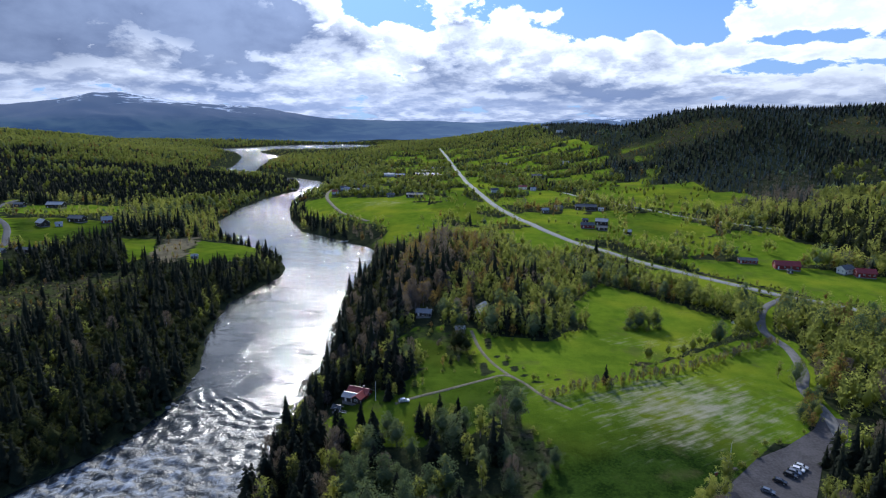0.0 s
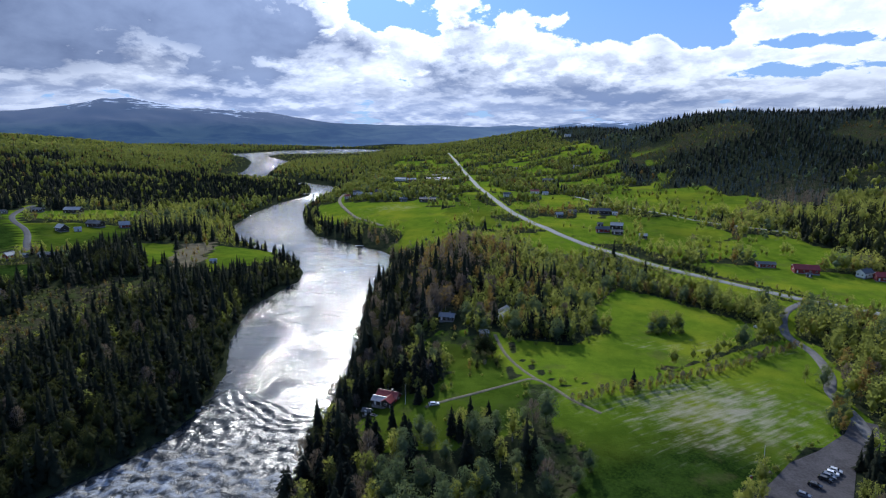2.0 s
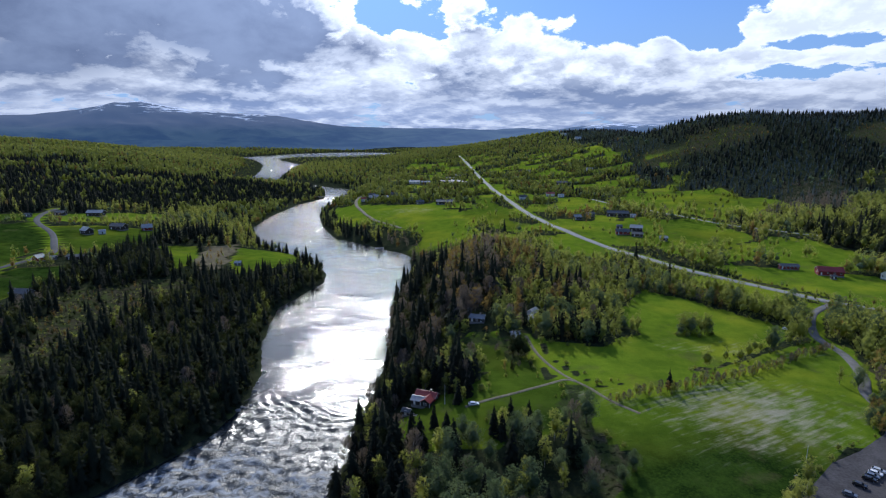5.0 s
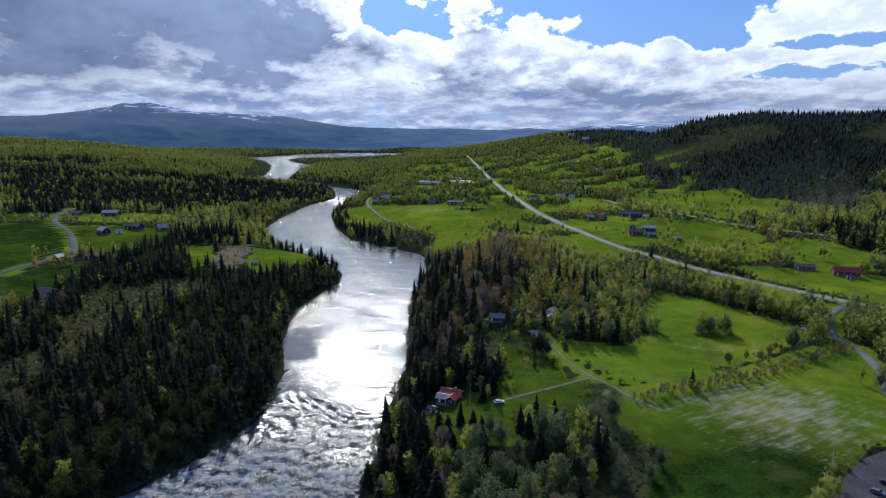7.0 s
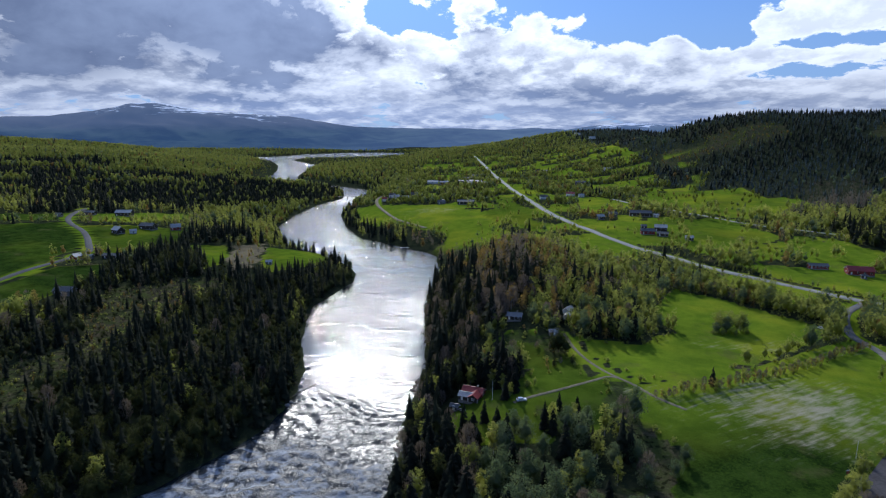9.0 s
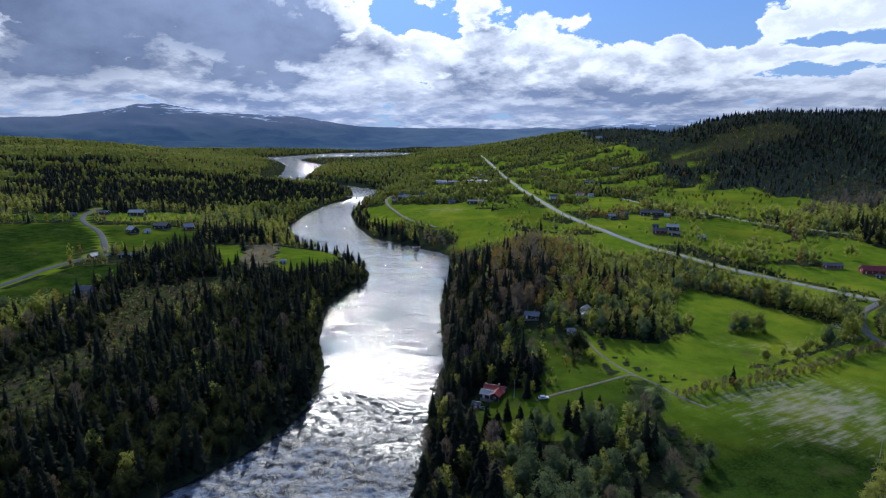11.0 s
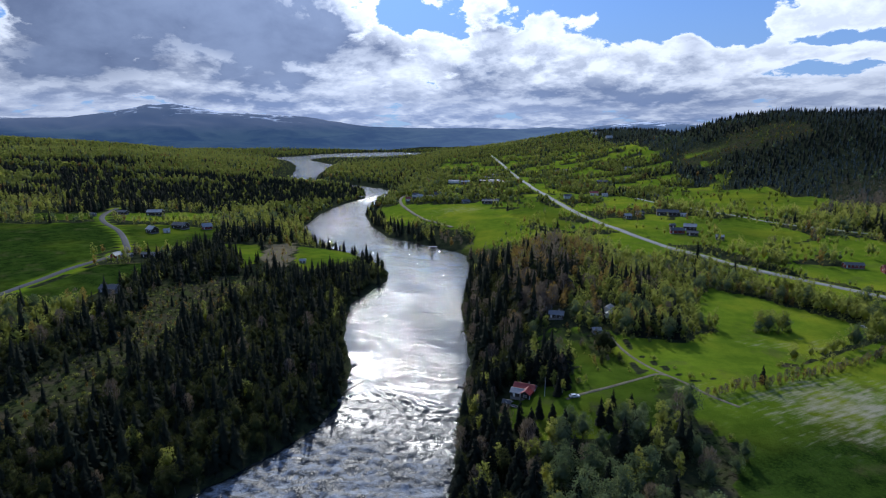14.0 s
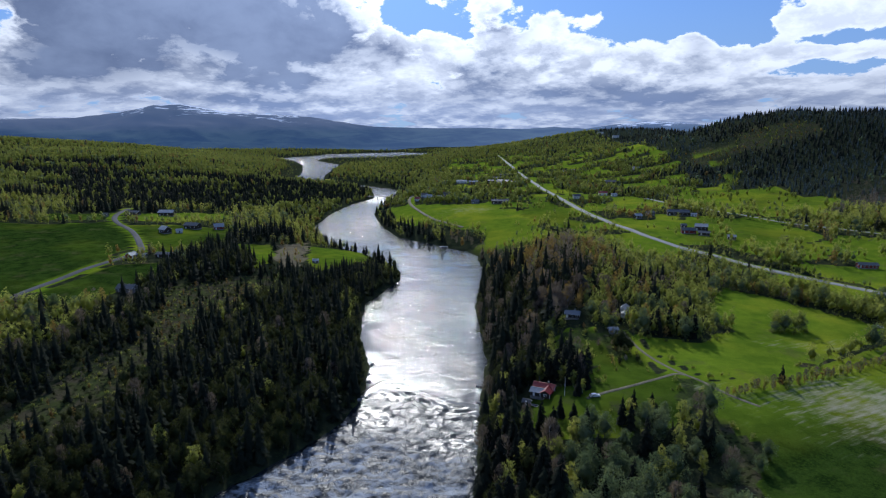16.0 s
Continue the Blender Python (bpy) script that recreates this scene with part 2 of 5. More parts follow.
edge = n.math("MULTIPLY_ADD", n.math("SUBTRACT", fine, 0.5), 0.5, 0.0)
ground_tone = n.mix(n.step(n.math("ADD", scrub_k, edge), 0.35, 0.6), floor, scrub)
ground_tone = n.mix(n.step(n.math("ADD", grass_k, edge), 0.35, 0.65), ground_tone, grass)
finish(n, ground_tone, 0.95, n.math("ADD", fine, n.math("MULTIPLY", mid, 2.0)), 0.6, 0.6, **{"Specular IOR Level": 0.0})

# the river: dark water that mirrors the sky, white where it breaks
water_mat, n = material("river_water")
pos = n.node("ShaderNodeNewGeometry").outputs["Position"]
rapid = n.node("ShaderNodeAttribute", name="rapid").outputs["Fac"]
flow = n.node("ShaderNodeMapping", {"Vector": pos, "Scale": (1.0, 0.7, 1.0)}).outputs[0]
ripple = n.noise(flow, 0.62, 3.0, 0.62, 0.5)
swell = n.noise(flow, 0.10, 3.0, 0.55)
band = n.noise(n.node("ShaderNodeMapping", {"Vector": pos, "Scale": (0.22, 0.75, 1.0)}).outputs[0], 0.55, 4.0, 0.6, 0.8)
chop = n.noise(flow, 0.30, 4.0, 0.56, 0.9)
calm = n.noise(n.node("ShaderNodeMapping", {"Vector": pos, "Scale": (0.75, 1.0, 1.0)}).outputs[0], 0.042, 7.0, 0.66, 1.1)
froth = n.noise(n.node("ShaderNodeMapping", {"Vector": pos, "Scale": (0.8, 1.2, 1.0)}).outputs[0], 0.17, 7.0, 0.62, 1.3)
foam = n.step(n.math("MULTIPLY_ADD", rapid, 0.46, froth), 0.85, 1.14)
height = n.math("ADD", n.math("MULTIPLY", ripple, n.math("ADD", n.step(calm, 0.42, 0.60, 0.08, 0.46), n.math("ADD", n.step(n.node("ShaderNodeSeparateXYZ", {"Vector": pos}).outputs[1], 560, 760, 0.0, 0.40), n.step(n.node("ShaderNodeSeparateXYZ", {"Vector": pos}).outputs[1], 1100, 1500, 0.0, 1.6)))), n.math("MULTIPLY_ADD", swell, 0.04, n.math("MULTIPLY", band, n.step(calm, 0.42, 0.62, 0.05, 0.13))))
height = n.math("ADD", height, n.math("MULTIPLY", n.math("MULTIPLY", chop, rapid), 1.5))
finish(n, n.mix(foam, (0.012, 0.018, 0.022), (0.33, 0.36, 0.40)), n.math("MULTIPLY_ADD", foam, 0.5, n.math("MULTIPLY_ADD", rapid, 0.30, 0.085)), height, 0.75, 0.9, IOR=1.333, **{"Specular IOR Level": 0.42})


def plain(name, colour, rough=0.7, grain=3.0, spread=0.35, metal=0.0, tilt=(1, 1, 1), gloss=0.5):
    """A worn, slightly uneven surface of one colour."""
    m, n = material(name)
    pos = n.node("ShaderNodeMapping", {"Vector": n.node("ShaderNodeTexCoord").outputs["Object"], "Scale": tilt}).outputs[0]
    a, b = n.noise(pos, grain, 5.0), n.noise(pos, grain * 0.13, 3.0)
    tone = n.mix(n.step(n.math("MULTIPLY_ADD", b, 0.5, n.math("MULTIPLY", a, 0.5)), 0.3, 0.7), [c * (1 - spread) for c in colour], [min(1, c * (1 + spread * 0.5)) for c in colour])
    finish(n, tone, rough, a, 0.25, 0.02, Metallic=metal, **{"Specular IOR Level": gloss})
    return m


asphalt = plain("worn_asphalt", (0.27, 0.27, 0.27), 0.85, 0.9, 0.25, gloss=0.1)
lane_asphalt = plain("dark_worn_asphalt", (0.065, 0.068, 0.075), 0.85, 0.9, 0.25, gloss=0.1)
lane_gravel = plain("pale_gravel", (0.170, 0.165, 0.160), 0.95, 1.2, 0.35, gloss=0.1)
gravel = plain("grey_gravel", (0.082, 0.077, 0.080), 0.95, 1.2, 0.4, gloss=0.1)
dirt_track = plain("dusty_track", (0.165, 0.150, 0.105), 0.95, 1.0, 0.5, gloss=0.1)
red_wood = plain("red_painted_boards", (0.22, 0.025, 0.018), 0.8, 2.0, 0.35, tilt=(1, 1, 0.2))
dark_wood = plain("dark_stained_boards", (0.045, 0.032, 0.026), 0.85, 2.0, 0.4, tilt=(1, 1, 0.2))
grey_wood = plain("weathered_grey_boards", (0.16, 0.15, 0.14), 0.9, 2.0, 0.4, tilt=(1, 1, 0.2))
white_wood = plain("white_painted_boards", (0.72, 0.71, 0.68), 0.7, 2.0, 0.15)
roof_slate = plain("blue_grey_sheet_roof", (0.13, 0.15, 0.18), 0.45, 1.2, 0.25)
roof_red = plain("red_sheet_roof", (0.23, 0.022, 0.022), 0.5, 1.2, 0.25)
roof_dark = plain("dark_slate_roof", (0.07, 0.075, 0.085), 0.5, 1.2, 0.3)
roof_grey = plain("grey_sheet_roof", (0.30, 0.31, 0.33), 0.35, 1.2, 0.25)
stone = plain("grey_stone", (0.22, 0.21, 0.20), 0.9, 2.0, 0.4)
rubber = plain("black_rubber", (0.02, 0.02, 0.02), 0.8, 4.0, 0.3)
steel = plain("grey_steel", (0.45, 0.45, 0.46), 0.4, 4.0, 0.2, 0.8)
pane_glass, n = material("window_glass")
finish(n, (0.02, 0.025, 0.03), 0.08, **{"Specular IOR Level": 0.6})


def paint(name, colour):
    m, n = material(name)
    finish(n, colour, 0.25, **{"Coat Weight": 0.6, "Metallic": 0.1})
    return m


car_white, car_silver, car_black, car_grey = paint("white_car_paint", (0.75, 0.75, 0.75)), paint("silver_car_paint", (0.45, 0.46, 0.48)), paint("black_car_paint", (0.015, 0.015, 0.018)), paint("blue_grey_car_paint", (0.12, 0.14, 0.18))

# far mountains, distance haze put in as blue colour and glow, with old snow in the gullies near the tops
fell, n = material("far_mountain")
pos = n.node("ShaderNodeNewGeometry").outputs["Position"]
up = n.node("ShaderNodeSeparateXYZ", {"Vector": pos}).outputs[2]
drift = n.noise(n.node("ShaderNodeMapping", {"Vector": pos, "Scale": (0.006, 0.006, 0.045)}).outputs[0], 1.0, 8.0, 0.66, 0.8)
wood = n.noise(pos, 0.004, 6.0, 0.6)
slope = n.mix(n.step(wood, 0.35, 0.65), (0.008, 0.017, 0.028), (0.050, 0.070, 0.062))
slope = n.mix(n.step(n.math("MULTIPLY_ADD", wood, 90.0, up), 150, 230), slope, (0.085, 0.085, 0.095))
snow = n.node("ShaderNodeAttribute", name="snow").outputs["Fac"]
slope = n.mix(n.step(n.math("MULTIPLY_ADD", snow, 0.5, drift), 0.80, 0.90), slope, (0.62, 0.65, 0.70))
# the slopes glow blue in place of air haze, paler to the right
haze_glow = n.mix(n.step(up, 20, 260), (0.030, 0.066, 0.160), (0.070, 0.115, 0.215))
haze_glow = n.mix(n.step(n.node("ShaderNodeSeparateXYZ", {"Vector": pos}).outputs[0], -1700, 500), haze_glow, (0.105, 0.165, 0.310))
finish(n, slope, 1.0, **{"Specular IOR Level": 0.0, "Emission Color": haze_glow, "Emission Strength": 1.0})

# ---- the lie of the land: river, lake, banks and hills ----
# river: x, y, half width, from below the rapids up to the lake
RIVER = np.array([
    (-190, -60, 60), (-150, 60, 55), (-118, 140, 47), (-105, 180, 37), (-99, 210, 30), (-97, 245, 28), (-99, 285, 32),
    (-108, 325, 37), (-117, 390, 40), (-108, 460, 34), (-112, 505, 38), (-126, 550, 46), (-164, 592, 42), (-212, 634, 42),
    (-256, 730, 44), (-279, 845, 33), (-281, 960, 28), (-268, 1045, 17), (-278, 1120, 24), (-292, 1190, 26), (-370, 1262, 26),
    (-470, 1312, 28), (-524, 1372, 40), (-576, 1600, 34), (-622, 1800, 44), (-690, 2060, 62), (-800, 2270, 48), (-865, 2400, 50), (-940, 2560, 120)], float)
LAKE = np.array([(-940, 2560, 120), (-780, 2740, 170), (-660, 2850, 280), (-600, 2950, 250)], float)
# hills: x, y, spread x, spread y, height
HILLS = np.array([
    (-10, 436, 48, 84, 23), (-20, 318, 32, 36, 5), (-30, 225, 30, 32, 4), (24, 222, 60, 42, 3), (120, 640, 170, 160, 2), (60, 900, 260, 260, 8),
    (880, 1330, 330, 420, 114), (535, 1340, 190, 300, 78), (330, 1500, 200, 350, 34), (4, 172, 34, 24, -5), (1250, 900, 420, 420, 118), (520, 2700, 520, 800, 96), (-10, 1900, 420, 500, 16),
    (-1650, 1650, 620, 700, 84), (-900, 1250, 320, 420, 34), (-420, 620, 170, 200, 4), (-1300, 500, 500, 500, 60)], float)


def ramp(a, b, v):
    k = np.clip((np.asarray(v, float) - a) / (b - a), 0, 1)
    return k * k * (3 - 2 * k)


def shore(x, y):
    """Metres from the water's edge (below 0: in the water), and +1 on the right bank or -1 on the left."""
    best, side = np.full(np.shape(x), 1e9), np.ones(np.shape(x))
    for line in (RIVER, LAKE):
        for (ax, ay, aw), (bx, by, bw) in zip(line[:-1], line[1:]):
            dx, dy = bx - ax, by - ay
            k = np.clip(((x - ax) * dx + (y - ay) * dy) / (dx * dx + dy * dy), 0, 1)
            d = np.hypot(x - ax - k * dx, y - ay - k * dy) - (aw + k * (bw - aw))
            s = np.where((x - ax) * dy - (y - ay) * dx > 0, 1.0, -1.0)
            side = np.where(d < best, s, side)
            best = np.minimum(best, d)
    return best, side


def wobble(x, y, size, seed=0):
    """Smooth unevenness between about -1 and 1."""
    out = 0.0
    for i in range(5):
        a = seed * 1.7 + i * 2.399
        u, v = x * math.cos(a) + y * math.sin(a), y * math.cos(a) - x * math.sin(a)
        out = out + np.sin(u / size * (1 + 0.37 * i) + 1.3 * np.sin(v / size * 0.7 + i + seed) + seed * 3.1 + i)
    return out / 3.0


def water_level(x, y):
    return 0.6 * ramp(215, 240, y) + 1.2 * ramp(300, 1000, y) + 1.2 * ramp(980, 1060, y)


def land(x, y):
    """The ground's height."""
    x, y = np.asarray(x, float), np.asarray(y, float)
    d, side = shore(x, y)
    d = d + 2.0 * wobble(x, y, 9, 4) * ramp(-3, 6, d) * ramp(60, 20, d)
    out = np.maximum(d, 0)
    right = 11.5 * (1 - np.exp(-out / 24)) - 4.5 * ramp(110, 250, out) * ramp(480, 300, y) + 6 * ramp(420, 620, y) * ramp(20, 120, out)
    left = 9.5 * (1 - np.exp(-out / 45)) + 9 * ramp(60, 260, out)
    high = np.where(side > 0, right, left)
    mix = ramp(1150, 1500, y)
    high = high * (1 - mix) + mix * 20 * (1 - np.exp(-out / 320))
    for hx, hy, sx, sy, h in HILLS:
        high = high + h * np.exp(-((x - hx) / sx) ** 2 - ((y - hy) / sy) ** 2) * ramp(0, 60, out)
    high = high + 0.5 * wobble(x, y, 22, 1) * ramp(10, 60, out) + 4.0 * wobble(x, y, 210, 2) * ramp(150, 600, out)
    return water_level(x, y) + np.where(d > 0, high + 0.1, np.maximum(d * 0.35, -3.0) - 0.1)

# ---- building helpers ----
def mesh_of(name, verts, faces, mat, smooth=False):
    """A mesh from numpy arrays: verts (n, 3) and faces, all triangles or all quads."""
    verts, faces = np.asarray(verts, np.float32), np.asarray(faces, np.int32)
    me, k = bpy.data.meshes.new(name), faces.shape[1]
    me.vertices.add(len(verts))
    me.vertices.foreach_set("co", verts.ravel())
    me.loops.add(faces.size)
    me.loops.foreach_set("vertex_index", faces.ravel())
    me.polygons.add(len(faces))
    me.polygons.foreach_set("loop_start", np.arange(0, faces.size, k, dtype=np.int32))
    me.polygons.foreach_set("use_smooth", np.full(len(faces), smooth))
    me.update(calc_edges=True)
    me.materials.append(mat)
    return me


def inside(x, y, poly):
    """Whether points lie within a polygon."""
    hit = np.zeros(np.shape(x), bool)
    for (ax, ay), (bx, by) in zip(poly, poly[1:] + poly[:1]):
        if ay != by:
            hit ^= ((ay > y) != (by > y)) & (x < (bx - ax) * (y - ay) / (by - ay) + ax)
    return hit


def off_line(x, y, line):
    """Metres from a line of points."""
    best = np.full(np.shape(x), 1e9)
    for (ax, ay), (bx, by) in zip(line[:-1], line[1:]):
        dx, dy = bx - ax, by - ay
        k = np.clip(((x - ax) * dx + (y - ay) * dy) / (dx * dx + dy * dy), 0, 1)
        best = np.minimum(best, np.hypot(x - ax - k * dx, y - ay - k * dy))
    return best


# ---- how the land is used ----
FIELD_LOW = [(30, 222), (57, 231), (97, 258), (173, 309), (178, 285), (160, 244), (137, 212), (104, 187), (76, 165), (60, 120), (22, 130), (24, 162), (33, 187), (27, 209)]
FIELD_HIGH = [(101, 410), (124, 391), (168, 342), (160, 322), (130, 300), (89, 267), (62, 240), (35, 240), (18, 275), (16, 299), (45, 293), (73, 315), (70, 349)]
CABIN_LAWN = [(-48, 229), (-25, 234), (-14, 250), (-30, 285), (-28, 298), (-15, 304), (7, 290), (13, 246), (34, 236), (30, 226), (18, 208), (6, 200), (-6, 195), (-40, 193), (-50, 206)]
STRIP = [(36, 567), (79, 586), (108, 522), (97, 493), (60, 504)]
POINT = [(-225, 859), (-132, 803), (-40, 739), (-24, 651), (-95, 650), (-141, 690), (-163, 690), (-192, 738)]
VERGE = [(125, 471), (187, 428), (212, 388), (205, 365), (181, 371), (140, 434)]
BARN_FIELD = [(175, 486), (227, 478), (283, 464), (330, 438), (330, 330), (276, 365), (234, 400), (191, 443)]
FARM_FIELD = [(125, 615), (160, 660), (229, 715), (265, 640), (226, 538), (189, 496), (155, 529), (120, 555)]
HILL_MEADOW = [(176, 840), (226, 765), (273, 664), (330, 700), (411, 836), (353, 888), (260, 948)]
SLOPE = [(190, 482), (232, 545), (270, 590), (318, 560), (318, 500), (300, 474), (262, 484)]
BEYOND = [(-18, 883), (20, 842), (43, 637), (18, 603), (-33, 689)]
LEFT_MEADOW = [(-379, 318), (-480, 300), (-700, 470), (-650, 560), (-549, 556), (-491, 590), (-436, 543), (-398, 490), (-386, 435), (-384, 375)]
LEFT_LAWN = [(-368, 307), (-371, 363), (-369, 417), (-340, 437), (-321, 396), (-324, 359), (-330, 313)]
LEFT_FARM = [(-372, 478), (-409, 526), (-465, 586), (-426, 602), (-363, 620), (-339, 548), (-343, 504), (-350, 461)]
LEFT_BACK = [(-504, 650), (-476, 690), (-417, 724), (-385, 702), (-439, 625), (-474, 612)]
LEFT_NOOK = [(-327, 535), (-291, 554), (-261, 485), (-262, 446), (-304, 517)]
LEFT_POINT = [(-254, 566), (-205, 575), (-178, 530), (-190, 490), (-212, 450), (-226, 476)]
CLEARING = [(-275, 170), (-268, 200), (-268, 240), (-262, 285), (-293, 350), (-290, 385), (-270, 408), (-248, 429), (-222, 392), (-236, 332), (-222, 262), (-224, 222), (-236, 191), (-250, 165)]
LEFT_TOP = [(-560, 585), (-500, 605), (-529, 650), (-585, 625)]
HEATH = [(-285, 549), (-263, 586), (-228, 480), (-243, 455), (-261, 479)]
FIELDS = [FIELD_LOW, FIELD_HIGH, CABIN_LAWN, STRIP, POINT, VERGE, BARN_FIELD, FARM_FIELD, HILL_MEADOW, BEYOND, SLOPE, LEFT_MEADOW, LEFT_LAWN, LEFT_FARM, LEFT_BACK, LEFT_NOOK, LEFT_POINT, LEFT_TOP]
YOUNG = [(285, 1222), (391, 1242), (518, 1227), (549, 1146), (413, 1139), (314, 1116)]
BARE_TOP = [(636, 1080), (712, 1161), (760, 1109), (708, 1017)]
PARKING = [(76, 150), (87, 171), (106, 190), (121, 199), (139, 213), (150, 226), (158, 222), (148, 206), (129, 190), (114, 168), (106, 150)]
MAIN_ROAD = [(420, 190), (330, 292), (268, 356), (246, 379), (223, 393), (200, 416), (170, 447), (138, 487), (108, 528), (80, 589), (57, 661), (37, 773), (13, 999), (-15, 1409), (-60, 1890)]
SIDE_ROAD = [(150, 850), (174, 795), (211, 736), (263, 654), (330, 600)]
LANE = [(222, 390), (196, 366), (178, 330), (177, 302), (168, 272), (156, 250), (152, 226), (146, 208)]
TRACK = [(-24, 217), (-8, 225), (11, 238), (22, 245), (30, 236)]
TRACK_UP = [(46, 216), (36, 226), (30, 236), (21, 251), (12, 278), (8, 300)]
LEFT_ROAD = [(-372, 240), (-374, 290), (-378, 340), (-380, 400), (-376, 440), (-380, 472), (-398, 500), (-435, 549), (-485, 597), (-514, 640), (-530, 690)]
POINT_ROAD = [(-100, 652), (-122, 680), (-146, 717), (-188, 840), (-201, 945), (-170, 1010)]
ROADS = [(MAIN_ROAD, 3.6), (SIDE_ROAD, 2.4), (LANE, 2.6), (TRACK, 1.5), (TRACK_UP, 1.5), (LEFT_ROAD, 2.8), (POINT_ROAD, 2.4)]


HEDGE = [(34, 224), (70, 240), (105, 262), (140, 287), (174, 309)]


def grass_at(x, y):
    """1 in meadows, part of 1 in the half-open valley, 0 in the woods."""
    wx, wy = x + 2.2 * wobble(x, y, 8, 5), y + 2.2 * wobble(x, y, 8, 6)
    g = np.zeros(np.shape(x))
    ox, oy = x + 16 * wobble(x, y, 30, 15) + 6 * wobble(x, y, 11, 16), y + 26 * wobble(x, y, 34, 18) + 8 * wobble(x, y, 12, 19)
    for poly in FIELDS:
        if poly in (HILL_MEADOW, BEYOND, FARM_FIELD, SLOPE):
            m = inside(ox, oy, poly)
            g[m] = np.where(wobble(x, y, 22, 62) > 0.16, 0.8, 0.92)[m]
        else:
            g[inside(wx, wy, poly)] = 1
    for line, half in ROADS:
        g = np.maximum(g, ramp(half + 4, half + 1.5, off_line(x, y, line)))
    g = np.maximum(g, ramp(13, 10, off_line(x, y, HEDGE)) * ramp(3, 6, off_line(x, y, LANE)))
    half_open = ramp(480, 640, y) * ramp(2300, 1500, y) * ramp(-160, -60, x + 0.1 * (y - 700)) * ramp(360, 180, x - 0.10 * (y - 600) + 70 * wobble(x, y, 70, 14))
    rough = inside(x, y, CABIN_LAWN) * np.maximum(ramp(0.05, 0.5, wobble(x, y, 7, 31)), ramp(-0.3, 0.2, wobble(x, y, 11, 34)) * ramp(246, 262, y)) * ramp(6, 16, np.hypot(x + 10, y - 240) * 0.5)
    g = g * (1 - 0.55 * rough)
    return np.maximum(g, 0.98 * half_open * ramp(-0.12, 0.16, wobble(x, y, 38, 8) + 0.5 * wobble(x, y, 17, 9)))


def lush_shade_at(x, y):
    """Deeper green by field, with cloud shade painted onto some meadows; 0 where the grass is young and yellow-green.
    """
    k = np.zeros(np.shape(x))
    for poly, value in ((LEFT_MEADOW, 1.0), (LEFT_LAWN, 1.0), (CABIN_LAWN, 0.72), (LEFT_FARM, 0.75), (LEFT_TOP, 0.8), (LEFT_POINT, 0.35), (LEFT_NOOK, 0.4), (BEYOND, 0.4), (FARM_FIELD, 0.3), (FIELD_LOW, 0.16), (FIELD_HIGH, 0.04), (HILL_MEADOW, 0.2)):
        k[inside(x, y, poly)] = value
    # plus shade painted over the near end of the low field
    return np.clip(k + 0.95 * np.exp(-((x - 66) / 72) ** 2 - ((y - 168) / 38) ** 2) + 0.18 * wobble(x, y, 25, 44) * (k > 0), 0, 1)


def straw_at(x, y):
    low = np.exp(-((x - 95) / 52) ** 2 - ((y - 226) / 36) ** 2) * inside(x, y, FIELD_LOW)
    high = 0.45 * np.exp(-((x - 120) / 60) ** 2 - ((y - 300) / 14) ** 2) + 0.5 * np.exp(-((x - 30) / 14) ** 2 - ((y - 232) / 8) ** 2)
    point = 0.6 * np.exp(-((x + 95) / 50) ** 2 - ((y - 745) / 28) ** 2)
    return np.clip(low * 0.85 + high + point + 0.25 * inside(x + 9 * wobble(x, y, 11, 53), y + 14 * wobble(x, y, 13, 54), HEATH), 0, 1)


def scrub_at(x, y):
    wx, wy = x + 9 * wobble(x, y, 14, 5) + 16 * wobble(x, y, 40, 51), y + 9 * wobble(x, y, 14, 6) + 16 * wobble(x, y, 40, 52)
    s = np.maximum(inside(wx, wy, CLEARING) * 1.0, inside(x + 9 * wobble(x, y, 11, 53), y + 14 * wobble(x, y, 13, 54), HEATH) * 1.0)
    s = np.maximum(s, np.exp(-((x - 25) / 9) ** 2 - ((y - 188) / 26) ** 2))
    s = np.maximum(s, 0.9 * np.exp(-((x + 18) / 8) ** 2 - ((y - 236) / 8) ** 2))
    for poly in (YOUNG, BARE_TOP):
        s = np.maximum(s, 1.0 * inside(x + 22 * wobble(x, y, 40, 95), y + 40 * wobble(x, y, 45, 96), poly))
    return np.maximum(s, 0.8 * ramp(0.3, 0.7, wobble(x, y, 20, 17)) * (y < 520))


def spread(lo, a, b, hi, step, grow):
    """Grid lines: even between a and b, then wider and wider out to lo and hi."""
    mid = list(np.arange(a, b + 0.1, step))
    left, right, s = [a], [mid[-1]], step
    while left[-1] > lo:
        s *= grow
        left.append(left[-1] - s)
    s = step
    while right[-1] < hi:
        s *= grow
        right.append(right[-1] + s)
    return np.array(left[:0:-1] + mid + right[1:])


gx, gy = spread(-6500, -330, 285, 6500, 3.5, 1.05), spread(-3000, 130, 480, 6500, 3.5, 1.034)
GX, GY = np.meshgrid(gx, gy)
gz = land(GX, GY)
w, h = len(gx), len(gy)
corner = (np.arange(h - 1)[:, None] * w + np.arange(w - 1)).ravel()
ground = new("ground", mesh_of("ground", np.stack([GX, GY, gz], -1).reshape(-1, 3), np.stack([corner, corner + 1, corner + w + 1, corner + w], -1), soil, True))
tagged(ground, "rolling valley floor of green meadow, dry grass and forest floor", "ground", kind="structure")
use = ground.data.attributes.new("land_use", "FLOAT_COLOR", "POINT")
layer = np.stack([grass_at(GX, GY), straw_at(GX, GY), scrub_at(GX, GY), np.ones_like(GX)], -1)
use.data.foreach_set("color", layer.astype(np.float32).ravel())

